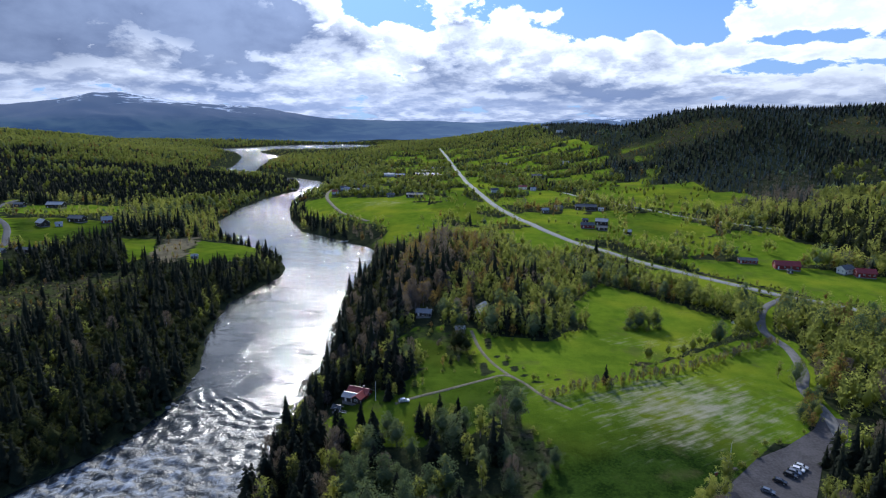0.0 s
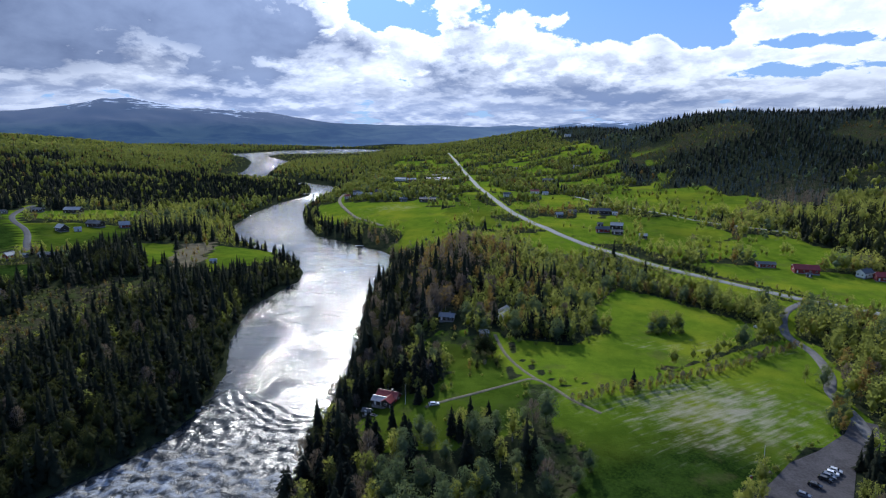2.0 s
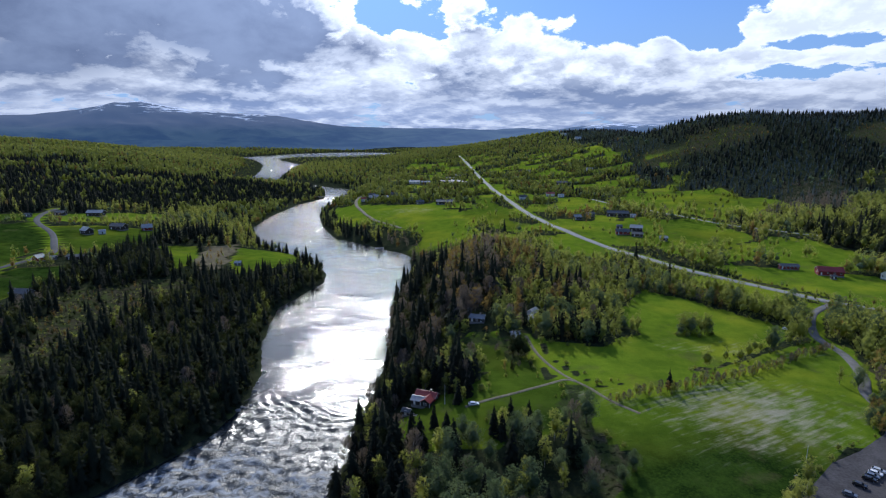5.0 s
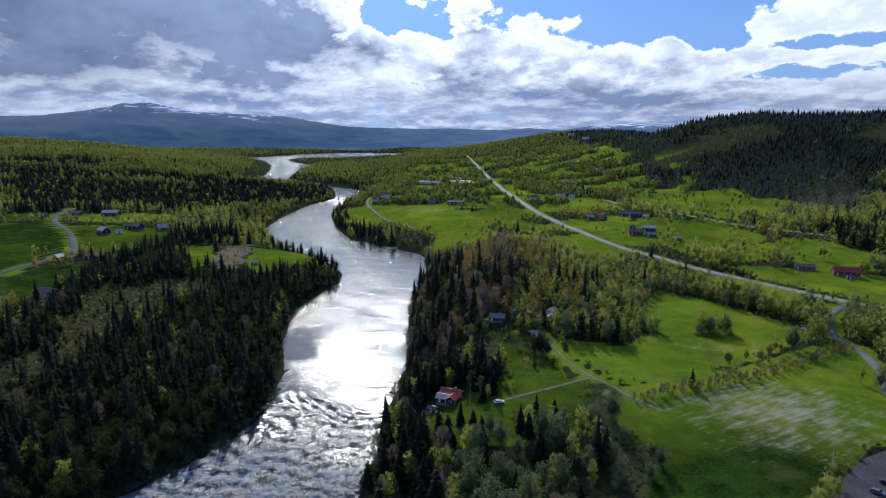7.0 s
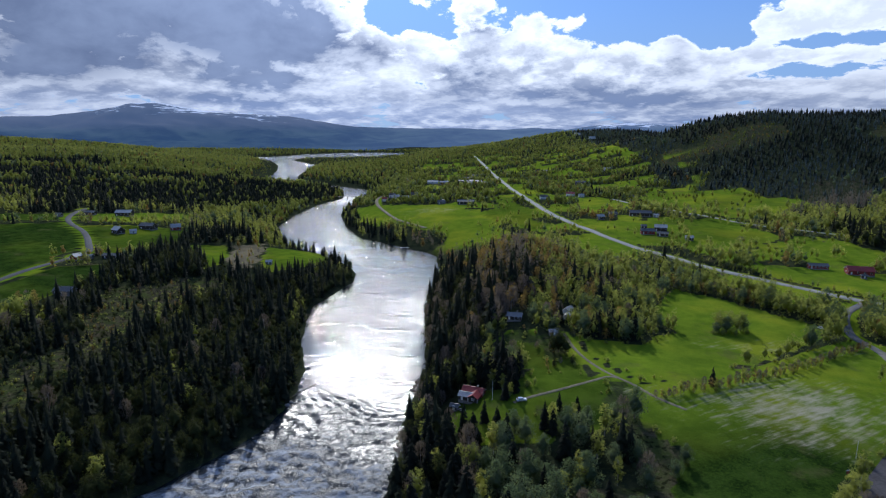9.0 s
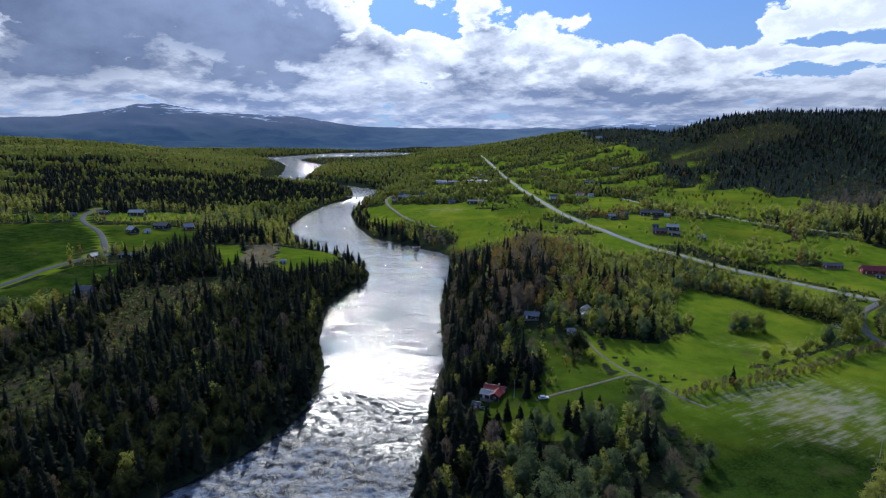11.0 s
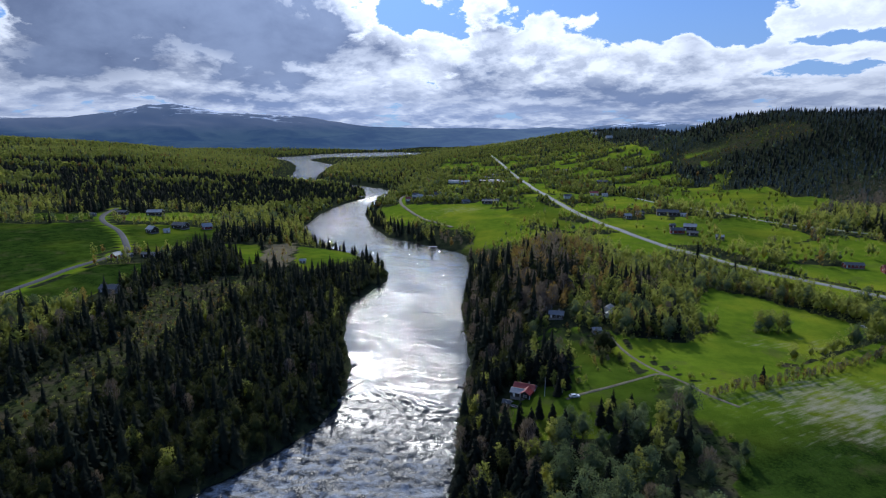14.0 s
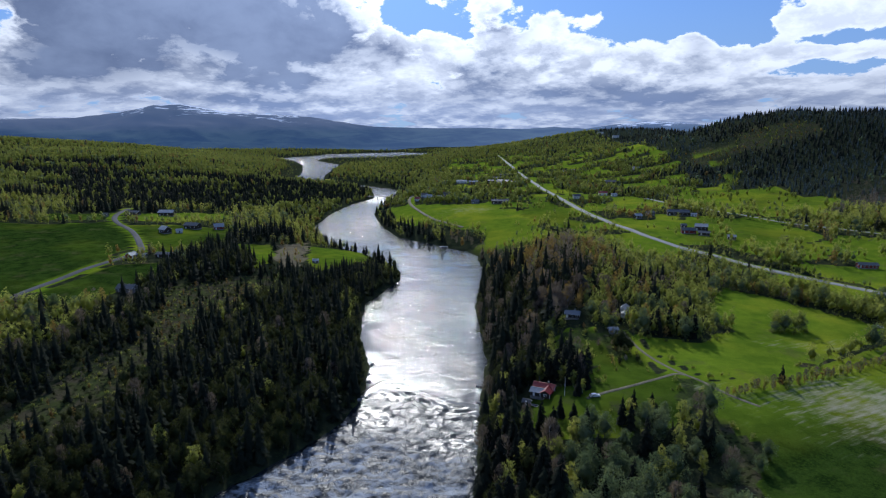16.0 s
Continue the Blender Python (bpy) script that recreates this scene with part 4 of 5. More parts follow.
def conifers(x, y):
    """The share of spruces among the trees."""
    d, side = shore(x, y)
    patchy = wobble(x, y * 1.6, 70, 21) + 0.4 * wobble(x, y, 26, 22)
    belt = np.exp(-((y - 1040 - 0.1 * (x + 500)) / 70) ** 2)
    stands = ramp(0.38, 0.58, patchy + 1.2 * belt + np.exp(-((y - 815 - 0.15 * (x + 560)) / 55) ** 2) * (x < -400))
    stands = stands * np.where(y > 1160, 0.35 * ramp(0.45, 0.75, patchy), 1.0)
    left = np.where(y < 560, np.where(d < 150, 0.48, 0.10 + 0.8 * stands), 0.03 + 0.85 * stands)
    left = np.where((d < 14) & (y > 330), 0.35, left)
    near_right = np.where(d < np.where(y > 300, 20, 30), 0.74, np.where((y > 330) & (x < -38), 0.16, 0.03))
    near_right = np.where((y > 150) & (y < 250) & (x > -45) & (x < 40), 0.16, near_right)
    near_right = np.where((x > 20) & (y < 400), np.where((x < 60) & (y > 290), 0.06, 0.0), near_right)
    near_right = np.where((x > 118) & (y < 198), 0.92, np.where(x > 140, 0.01, near_right))
    valley = 0.02 + 0.4 * ramp(0.62, 0.8, patchy) * ramp(560, 760, y)
    hill = ramp(190, 360, x - 0.05 * (y - 700)) * ramp(760, 980, y)
    right = np.where(y < 480, near_right, valley * (1 - hill) + hill * np.where(patchy > 0.85, 0.45, 0.92))
    right = np.where((d < 22) & (y >= 480), 0.6, right)
    return np.where(side > 0, right, left)


def leaf_kind(x, y, dice):
    """Which broad-leaved kind grows at a place."""
    d, side = shore(x, y)
    knoll = (side > 0) & (np.hypot((x + 14) / 62, (y - 425) / 110) < 1)
    top = knoll & (x < 18 + 0.3 * (y - 425))
    gully = (side > 0) & (x > -42) & (x < 32) & (y < 206)
    kinds = np.where(dice < 0.80, "birch", np.where(dice < 0.86, "bud", np.where(dice < 0.95, "willow", "bare")))
    kinds = np.where(knoll, np.where(dice < 0.74, "birch", np.where(dice < 0.93, "bud", "bare")), kinds)
    kinds = np.where(top, np.where(dice < 0.32, "birch", np.where(dice < 0.88, "bud", "bare")), kinds)
    kinds = np.where(gully, np.where(dice < 0.60, "willow", np.where(dice < 0.68, "bare", "birch")), kinds)
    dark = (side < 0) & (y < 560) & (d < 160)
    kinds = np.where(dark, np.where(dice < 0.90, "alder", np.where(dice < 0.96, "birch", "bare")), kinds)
    hill = (side > 0) & (x - 0.05 * (y - 700) > 260) & (y > 800)
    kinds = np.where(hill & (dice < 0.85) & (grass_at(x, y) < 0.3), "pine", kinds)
    near = (side > 0) & (d < 30) & (y < 330)
    return np.where(near, np.where(dice < 0.3, "bare", np.where(dice < 0.75, "alder", "birch")), kinds)


def felled(x, y):
    """Within the felled clearing, with its ragged edge."""
    return inside(x + 9 * wobble(x, y, 14, 5) + 16 * wobble(x, y, 40, 51), y + 9 * wobble(x, y, 14, 6) + 16 * wobble(x, y, 40, 52), CLEARING)


# stands with a mixture of their own: outline, shares of the kinds, height
MIXES = [
    ([(310, 545), (330, 640), (470, 680), (500, 520), (400, 470), (330, 470)], (("spruce", 0.35), ("alder", 0.35), ("birch", 0.3)), 1.25),
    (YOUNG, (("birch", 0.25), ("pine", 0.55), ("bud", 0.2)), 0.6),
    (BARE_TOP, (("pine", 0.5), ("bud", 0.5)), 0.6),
    (HEATH, (("bare", 0.3), ("bud", 0.35), ("birch", 0.25), ("shrub", 0.1)), 1.0),
    ([(-350, 591), (-300, 660), (-265, 593), (-330, 541)], (("spruce", 0.95), ("birch", 0.05)), 1.05),
    ([(-374, 660), (-388, 727), (-335, 748), (-321, 660)], (("birch", 0.6), ("willow", 0.4)), 1.2),
    ([(-304, 640), (-322, 769), (-306, 871), (-291, 705), (-263, 610)], (("birch", 0.85), ("bud", 0.15)), 1.05),
    ([(-304, 415), (-312, 458), (-275, 465), (-255, 425)], (("alder", 0.65), ("spruce", 0.35)), 1.15),
    ([(-322, 398), (-328, 430), (-310, 440), (-290, 396)], (("alder", 0.6), ("spruce", 0.4)), 1.0),
    ([(-120, 590), (-61, 512), (-50, 557), (-105, 640)], (("bare", 0.6), ("bud", 0.3), ("birch", 0.1)), 1.0),
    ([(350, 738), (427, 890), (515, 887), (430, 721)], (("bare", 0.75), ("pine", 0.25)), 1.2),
    ([(522, 860), (586, 939), (641, 911), (583, 822)], (("bare", 0.7), ("birch", 0.3)), 1.1),
    ([(-48, 296), (-42, 385), (-12, 440), (4, 400), (-12, 325)], (("bare", 0.42), ("bud", 0.18), ("alder", 0.25), ("spruce", 0.15)), 1.25),
    ([(-75, 285), (-92, 400), (-74, 460), (-42, 430), (-44, 300), (-30, 252)], (("spruce", 0.45), ("alder", 0.42), ("bare", 0.13)), 1.2),
    ([(57, 617), (109, 763), (133, 694), (84, 578)], (("bud", 0.75), ("birch", 0.25)), 0.9),
    ([(-600, 700), (-420, 748), (-375, 850), (-300, 1030), (-330, 1230), (-480, 1020), (-760, 900)], (("spruce", 0.8), ("alder", 0.1), ("birch", 0.1)), 1.0),
    ([(-560, 1180), (-330, 1230), (-290, 1230), (-400, 1330), (-640, 1340)], (("spruce", 0.7), ("birch", 0.3)), 1.0)]
zones = [(-330, 300, 120, 480, 5.3, "mid"), (-900, 700, 480, 760, 8.2, "mid"), (-430, -330, 120, 480, 5.0, "mid"), (300, 500, 180, 480, 5.0, "mid"), (-1150, 1000, 760, 1300, 8.2, "far"), (-1900, 1700, 1300, 2100, 12.5, "far"), (-2600, 2100, 2100, 3300, 20.0, "far")]
STANDS = []
for x0, x1, y0, y1, step, level in zones:
    x, y = sites(x0, x1, y0, y1, step)
    grass = grass_at(x, y)
    clearing = felled(x, y)
    ok = free_of(x, y) & ((grass < 0.5) | ((y > 500) & (grass < 0.99) & (r.rand(len(x)) < np.where(grass < 0.88, np.where(wobble(x, y, 15, 61) > 0.25, 0.6, 0.03), np.where(wobble(x, y, 16, 61) > 0.42, 0.5, 0.012)))))
    ok &= ~clearing | (r.rand(len(x)) < 0.62)
    ok &= off_line(x, y, LEFT_ROAD) > 10
    bent_x, bent_y = x + 22 * wobble(x, y, 40, 95), y + 40 * wobble(x, y, 45, 96)
    ok &= ~inside(bent_x, bent_y, YOUNG) | (r.rand(len(x)) < 0.8)
    ok &= ~inside(bent_x, bent_y, BARE_TOP) | (r.rand(len(x)) < 0.25)
    ok &= ~((x > -42) & (x < 30) & (y < 200) & (shore(x, y)[0] > 30)) | (r.rand(len(x)) < 0.58)
    ok &= ~((inside(x, y, CABIN_LAWN) & (y > 206)) | inside(x, y, [(-14, 211), (44, 207), (40, 266), (-14, 266)]))
    ok &= (off_line(x, y, HEDGE) > 10) | (x < 30)
    ok &= ~inside(x, y, HEATH) | (r.rand(len(x)) < 0.55)
    ok &= ~((scrub_at(x, y) > 0.5) & (y < 250) & (x > 0)) | (r.rand(len(x)) < 0.15)
    x, y, clearing = x[ok], y[ok], clearing[ok]
    kinds = np.where(r.rand(len(x)) < conifers(x, y), "spruce", leaf_kind(x, y, r.rand(len(x))))
    slope = (x - 0.05 * (y - 700) > 230) & (y > 760)
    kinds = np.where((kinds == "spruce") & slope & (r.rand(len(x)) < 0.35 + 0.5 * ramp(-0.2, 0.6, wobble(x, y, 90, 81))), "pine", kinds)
    kinds = np.where((kinds == "spruce") & (grass_at(x, y) > 0.3) & (r.rand(len(x)) < 0.85), "birch", kinds)
    kinds = np.where(clearing & (r.rand(len(x)) < 0.6), "shrub", kinds)
    grown = np.ones(len(x))
    for poly, mix, factor in MIXES:
        m = inside(x + 6 * wobble(x, y, 15, 91), y + 8 * wobble(x, y, 17, 92), poly)
        dice, share = r.rand(len(x)), 0.0
        for kind, part_of in mix:
            kinds = np.where(m & (dice >= share) & (dice < share + part_of), kind, kinds)
            share += part_of
        grown = np.where(m, factor, grown)
    size = r.uniform(0.68, 1.28, len(x)) * np.where(clearing, r.uniform(0.25, 0.7, len(x)), 1.0) * (1.0 if level == "mid" else 1.0 + 0.02 * max(0, step - 8))
    size = np.where((x > -800) & (x < -330) & (y > 1850) & (y < 2900), size * 0.5, size)
    front = (inside(x, y + 38, HEATH) | inside(x, y + 38, LEFT_POINT) | inside(x, y + 18, LEFT_POINT)) & (shore(x, y)[0] > 25)
    size = np.where((kinds == "willow") & (y < 215) & (x > -45) & (x < 40), size * 1.05, size)
    over_lake = np.min([shore(x, y + k)[0] for k in (30, 60, 100, 150)], axis=0) < 0
    size = np.where(over_lake & (y > 1230), size * 0.4, size)
    beside = np.minimum(off_line(x, y + 6, MAIN_ROAD), off_line(x, y + 6, SIDE_ROAD) + 4)
    size = np.where((beside < 17) & (y < 1000), size * 0.5, size)
    size = np.where(front, size * 0.5, size)
    size = np.where((grass_at(x, y) > 0.2) & (y > 500), size * 0.75, size)
    size = np.where((x > 150) & (y > 440) & (y < 780) & (kinds != "spruce"), size * 1.4, size)
    size = np.where((x > 140) & (y < 400) & (kinds != "spruce"), size * 1.3, size) * grown
    STANDS.append((x, y, kinds, size, level, step))


# low growth on the felled clearing
cx, cy = sites(-340, -170, 150, 400, 3.4)
m = felled(cx, cy) & (r.rand(len(cx)) < 0.5 + 0.4 * wobble(cx, cy, 12, 71))
STANDS.append((cx[m], cy[m], r.choice(["shrub", "shrub", "bud", "bare", "alder"], m.sum()), r.uniform(0.25, 0.6, m.sum()), "mid", 5.0))


def add_wood(name, x, y, size, shapes, mat, label, widen=1.0):
    """Many trees of a kind in one mesh of kind stuff."""
    if not len(x):
        return
    z = land(x, y) - 0.15
    turn, pick = r.uniform(0, 6.283, len(x)), r.randint(0, len(shapes), len(x))
    verts, tris, at = [], [], 0
    for k, (sv, st) in enumerate(shapes):
        m = pick == k
        if not m.any():
            continue
        c, s = np.cos(turn[m])[:, None], np.sin(turn[m])[:, None]
        f, wd = size[m][:, None], size[m][:, None] * widen
        v = np.stack([(sv[:, 0] * c - sv[:, 1] * s) * wd + x[m][:, None], (sv[:, 0] * s + sv[:, 1] * c) * wd + y[m][:, None], sv[:, 2] * f + z[m][:, None]], -1)
        t = st[None] + (np.arange(m.sum()) * len(sv))[:, None, None] + at
        verts.append(v.reshape(-1, 3))
        tris.append(t.reshape(-1, 3))
        at += v.shape[0] * v.shape[1]
    tagged(new(name, mesh_of(name, np.concatenate(verts), np.concatenate(tris), mat, True)), label, "wood", kind="stuff")


PLACED = {kind: 0 for kind in PATTERN}


def plant(kind, x, y, size=1.0, wide=1.0):
    """One tree as a thing of its own."""
    shapes = PATTERN[kind]
    _, ob = shapes[PLACED[kind] % len(shapes)]
    PLACED[kind] += 1
    return copy_thing(ob, pose(x, y, float(land(x, y)) - 0.1, 0, 0, r.uniform(0, 360)) @ Matrix.Diagonal((size * wide, size * wide, size, 1)))


# single trees by the cabin, on the meadows and along the hedges
for kind, x, y, size in [("spruce", 65, 240, 0.62), ("spruce", -26, 236, 1.05), ("spruce", -23, 240, 1.0), ("spruce", -20, 243, 0.9), ("spruce", -30, 244, 1.1), ("spruce", -34, 240, 1.1), ("spruce", -38, 243, 1.15), ("spruce", -42, 246, 1.1), ("spruce", -25, 231, 0.7), ("birch", -28, 229, 0.75), ("alder", -33, 231, 0.7), ("spruce", -29, 233, 0.95), ("spruce", -27, 220.5, 0.62), ("spruce", -23, 226, 0.7), ("birch", -25, 222.5, 0.55), ("spruce", -40, 250, 1.1), ("spruce", -46, 251, 1.15), ("spruce", -50, 244, 1.05), ("spruce", -55, 234, 0.9), ("spruce", -53, 238, 1.0), ("spruce", -30, 249, 1.0), ("spruce", -26, 246, 0.95), ("alder", -47, 240, 0.9), ("shrub", -17, 230, 1.0), ("spruce", -6, 211, 0.6), ("spruce", 1, 210, 0.55), ("birch", -14, 231, 0.4),
                         ("spruce", -13, 199, 0.72), ("spruce", -10, 197, 0.66), ("spruce", 0, 200, 0.62), ("spruce", 3, 199, 0.45), ("spruce", -36, 206, 0.75), ("spruce", -31, 203, 0.6), ("spruce", -44, 200, 0.8), ("willow", 29, 175, 0.66), ("willow", 34, 181, 0.70), ("willow", 17, 188, 0.75), ("alder", 2, 276, 1.35), ("alder", 5, 273, 1.1), ("alder", -1, 273, 1.0),
                         ("birch", 100, 325, 0.95), ("birch", 107, 328, 1.2), ("willow", 104, 322, 0.8), ("birch", 113, 325, 1.15), ("willow", 98, 321, 0.6), ("birch", 109, 321, 0.9), ("willow", 115, 326, 0.75), ("birch", 102, 329, 1.05), ("shrub", 100, 317, 0.9), ("shrub", 107, 317, 0.9), ("shrub", 95, 318, 0.7), ("shrub", 115, 321, 0.8), ("birch", 73, 330, 0.62), ("birch", 55, 346, 1.0), ("spruce", 46, 300, 0.95), ("spruce", 53, 318, 0.6), ("spruce", 24, 302, 0.9), ("spruce", 28, 306, 1.0), ("spruce", 27, 299, 0.8), ("spruce", 33, 303, 0.95), ("spruce", 39, 306, 0.75), ("spruce", 43, 304, 0.85), ("spruce", 36, 311, 1.0), ("spruce", 47, 309, 0.7), ("spruce", 30, 313, 0.9), ("birch", 35, 300, 0.8), ("birch", 63, 320, 0.4), ("bud", 58, 316, 0.4), ("birch", 161, 262, 1.0), ("willow", 156, 256, 0.9), ("birch", 150, 260, 0.8)]:
    plant(kind, x, y, size, 1.5 if 90 < x < 120 else 1.0)
for i in range(84):
    f = i / 83
    x, y = 36 + 138 * f + r.uniform(-1.2, 1.2), float(np.interp(36 + 138 * f, [p[0] for p in HEDGE], [p[1] for p in HEDGE])) + r.uniform(-2.2, 2.2)
    plant(("bare", "bud", "birch", "bare", "bud")[i % 5], x, y, r.uniform(0.32, 0.62), 0.95)
    if i % 2:
        plant("shrub", x + r.uniform(-1.5, 1.5), y + r.uniform(-2, 2), r.uniform(0.3, 0.6))
for i in range(46):
    f = i / 45
    plant(("birch", "birch", "willow", "bud")[i % 4], 100 + 90 * f + r.uniform(-4, 4), 416 - 62 * f + r.uniform(-5, 5), r.uniform(0.55, 0.9))
for i in range(30):
    f = i / 29
    plant(("birch", "willow", "bud")[i % 3], 139 + 16 * f + r.uniform(-2, 2), 219 + 22 * f + r.uniform(-3, 3), r.uniform(0.4, 0.7))

# rough growth on the lawn between the cabin and the wood
for i in range(58):
    bx, by = r.uniform(-34, 10), r.uniform(246, 302)
    if float(off_line(bx, by, TRACK_UP)) > 3 and np.hypot(bx + 18, by - 315) > 9 and (wobble(bx, by, 9, 33) > -0.1):
        plant(("shrub", "bare", "shrub", "alder", "bud")[i % 5], bx, by, r.uniform(0.2, 0.55))

# small spruces and birches along the spit of the left bank
for i in range(26):
    f = i / 25
    px, py = (-236 + 60 * f, 596 - 48 * f) if f < 0.6 else (-200 + 52 * (f - 0.6) / 0.4, 567 - 95 * (f - 0.6) / 0.4)
    if i not in (4, 5, 9, 13, 14):
        plant("birch" if i % 7 == 3 else "spruce", px + r.uniform(-3, 3), py + r.uniform(-3, 3), r.uniform(0.45, 0.85))

# bushes along the edges of the meadows
ex, ey = sites(-60, 230, 180, 440, 4.6)
edge = (grass_at(ex, ey) > 0.5) & free_of(ex, ey)
lowest_round = np.min([grass_at(ex + 4 * math.cos(a), ey + 4 * math.sin(a)) for a in (0, 1.57, 3.14, 4.71)], axis=0)
edge &= (lowest_round < 0.5) & (r.rand(len(ex)) < 0.75)
for x, y in list(zip(ex[edge], ey[edge]))[:190]:
    plant("shrub", x, y, r.uniform(0.25, 0.8))

# the nearest trees of the woods one by one, the rest as woods
for x, y, kinds, size, level, step in STANDS:
    for kind in PATTERN:
        m = kinds == kind
        px, py, ps = x[m], y[m], size[m]
        room = max(0, 175 - PLACED[kind])
        if level == "mid" and step == 5.3 and PATTERN[kind]:
            order = np.argsort(py + 0.35 * np.abs(px + 40))
            near, rest = order[:room], order[room:]
            for i in near:
                plant(kind, px[i], py[i], ps[i])
            px, py, ps = px[rest], py[rest], ps[rest]
        label = {"spruce": "dense dark spruce forest on the slopes", "birch": "birch wood in fresh yellow-green leaf", "willow": "pale grey-green willow thicket", "bare": "leafless mauve-grey wood", "bud": "brown-green budding wood", "alder": "broad-leaved wood between the spruces, shade put into its dark olive leaves", "shrub": "low green scrub on the felled clearing", "pine": "hillside conifer wood, distance haze put into its blue-green colour"}[kind]
        add_wood({"spruce": "spruce_forest", "shrub": "scrub"}.get(kind, kind + "_wood"), px, py, ps, (MID if level == "mid" else FAR)[kind], MAT[kind], label, 1.0 if level == "mid" else 1.05 + 0.028 * (step - 6))
for shapes in PATTERN.values():
    for _, ob in shapes:
        for child in ob.children:
            bpy.data.objects.remove(child)
        bpy.data.objects.remove(ob)

# ---- houses, barns, cars and small things ----
def part(name, bm, mat, parent, label=""):
    me = bpy.data.meshes.new(name)
    bm.to_mesh(me)
    bm.free()
    me.materials.append(mat)
    ob = new(name, me)
    ob.parent = parent
    if label:
        ob["label"] = label
    return ob


def block(bm, size, at, m=None, bevel=0.0):
    """A box, its middle at a place, set into a mesh in the making."""
    made = bmesh.ops.create_cube(bm, size=1.0, matrix=(m or Matrix()) @ Matrix.Translation(at) @ Matrix.Diagonal((*size, 1)))
    if bevel:
        edges = {e for v in made["verts"] for e in v.link_edges}
        bmesh.ops.bevel(bm, geom=list(edges), offset=bevel, segments=1, affect="EDGES")
    return bm


def prism(bm, profile, x0, x1):
    """A profile in y and z drawn out along x."""
    a = [bm.verts.new((x0, y, z)) for y, z in profile]
    b = [bm.verts.new((x1, y, z)) for y, z in profile]
    bm.faces.new(a[::-1])
    bm.faces.new(b)
    for i in range(len(profile)):
        j = (i + 1) % len(profile)
        bm.faces.new((a[i], a[j], b[j], b[i]))
    return bm


def gabled(parent, length, width, eave, rise, wall_mat, roof_mat, wins=3, gable_wins=1, at=(0, 0, 0), chimney=True, door=True, trim=True):
    """Walls with gables, a roof of two slabs, windows, a door and a chimney, as parts of a house; the ridge runs along x."""
    ox, oy, oz = at
    base = Matrix.Translation(at)
    half = width / 2
    bm = prism(bmesh.new(), [(-half, 0.3), (half, 0.3), (half, eave), (0, eave + rise), (-half, eave)], -length / 2, length / 2)
    bm.transform(base)
    part("wall", bm, wall_mat, parent)
    part("foundation", block(bmesh.new(), (length + 0.1, width + 0.1, 1.6), (0, 0, -0.5), base), stone, parent)
    over, thick = 0.45, 0.16
    s = rise / half
    bm = bmesh.new()
    for sign in (-1, 1):
        y1 = sign * (half + over)
        prism(bm, [(0, eave + rise + 0.04), (y1, eave - over * s + 0.04), (y1, eave - over * s + 0.04 + thick), (0, eave + rise + 0.04 + thick)], -length / 2 - over, length / 2 + over)
    block(bm, (length + 2 * over, 0.35, 0.10), (0, 0, eave + rise + thick + 0.04))
    bm.transform(base)
    bmesh.ops.recalc_face_normals(bm, faces=bm.faces[:])
    part("roof", bm, roof_mat, parent)
    if chimney:
        c = part("chimney", block(bmesh.new(), (0.6, 0.6, 1.5), (length * 0.18, half * 0.2, eave + rise + 0.2), base, 0.03), stone, parent)
        part("cap", block(bmesh.new(), (0.8, 0.8, 0.1), (length * 0.18, half * 0.2, eave + rise + 1.0), base), roof_dark, c)
    if trim:
        for sign in (-1, 1):
            bm = bmesh.new()
            for side in (-1, 1):
                prism(bm, [(0, eave + rise - 0.16), (side * (half + over), eave - over * s - 0.16), (side * (half + over), eave - over * s + 0.05), (0, eave + rise + 0.05)], sign * (length / 2 + over) - 0.03, sign * (length / 2 + over) + 0.03)
            bm.transform(base)
            bmesh.ops.recalc_face_normals(bm, faces=bm.faces[:])
            part("bargeboard", bm, white_wood, parent)
    zc = 0.3 + (eave - 0.3) * 0.55
    spots = []
    for i in range(wins):
        fx = (i + 0.5) / wins * length - length / 2
        spots += [(fx, -half, "y", -1), (fx, half, "y", 1)]
    for i in range(gable_wins):
        fy = (i + 0.5) / gable_wins * width - half
        spots += [(-length / 2, fy, "x", -1), (length / 2, fy, "x", 1)]
    for k, (wx, wy, axis, sign) in enumerate(spots):
        if door and k == 0:
            d = part("door", block(bmesh.new(), (1.0, 0.10, 2.05), (wx, wy + sign * 0.03, 1.35), base, 0.01), white_wood if wall_mat is not white_wood else dark_wood, parent)
            continue
        bm = bmesh.new()
        span = [(-0.55, 0, 0.09, 1.3), (0.55, 0, 0.09, 1.3), (0, 0.62, 1.2, 0.09), (0, -0.62, 1.2, 0.09), (0, 0, 0.05, 1.2)]
        for u, v, du, dv in span:
            if axis == "y":
                block(bm, (du, 0.12, dv), (wx + u, wy + sign * 0.04, zc + v), base)
            else:
                block(bm, (0.12, du, dv), (wx + sign * 0.04, wy + u, zc + v), base)
        win = part("window", bm, white_wood, parent)
        size = (1.06, 0.06, 1.2) if axis == "y" else (0.06, 1.06, 1.2)
        shift = (0, sign * 0.03, 0) if axis == "y" else (sign * 0.03, 0, 0)
        part("pane", block(bmesh.new(), size, (wx + shift[0], wy + shift[1], zc), base), pane_glass, win)


def lowest(x, y, reach):
    """The ground under a house."""
    a = np.linspace(0, 6.283, 9)
    return float(np.mean(land(x + reach * 0.7 * np.cos(a), y + reach * 0.7 * np.sin(a))))


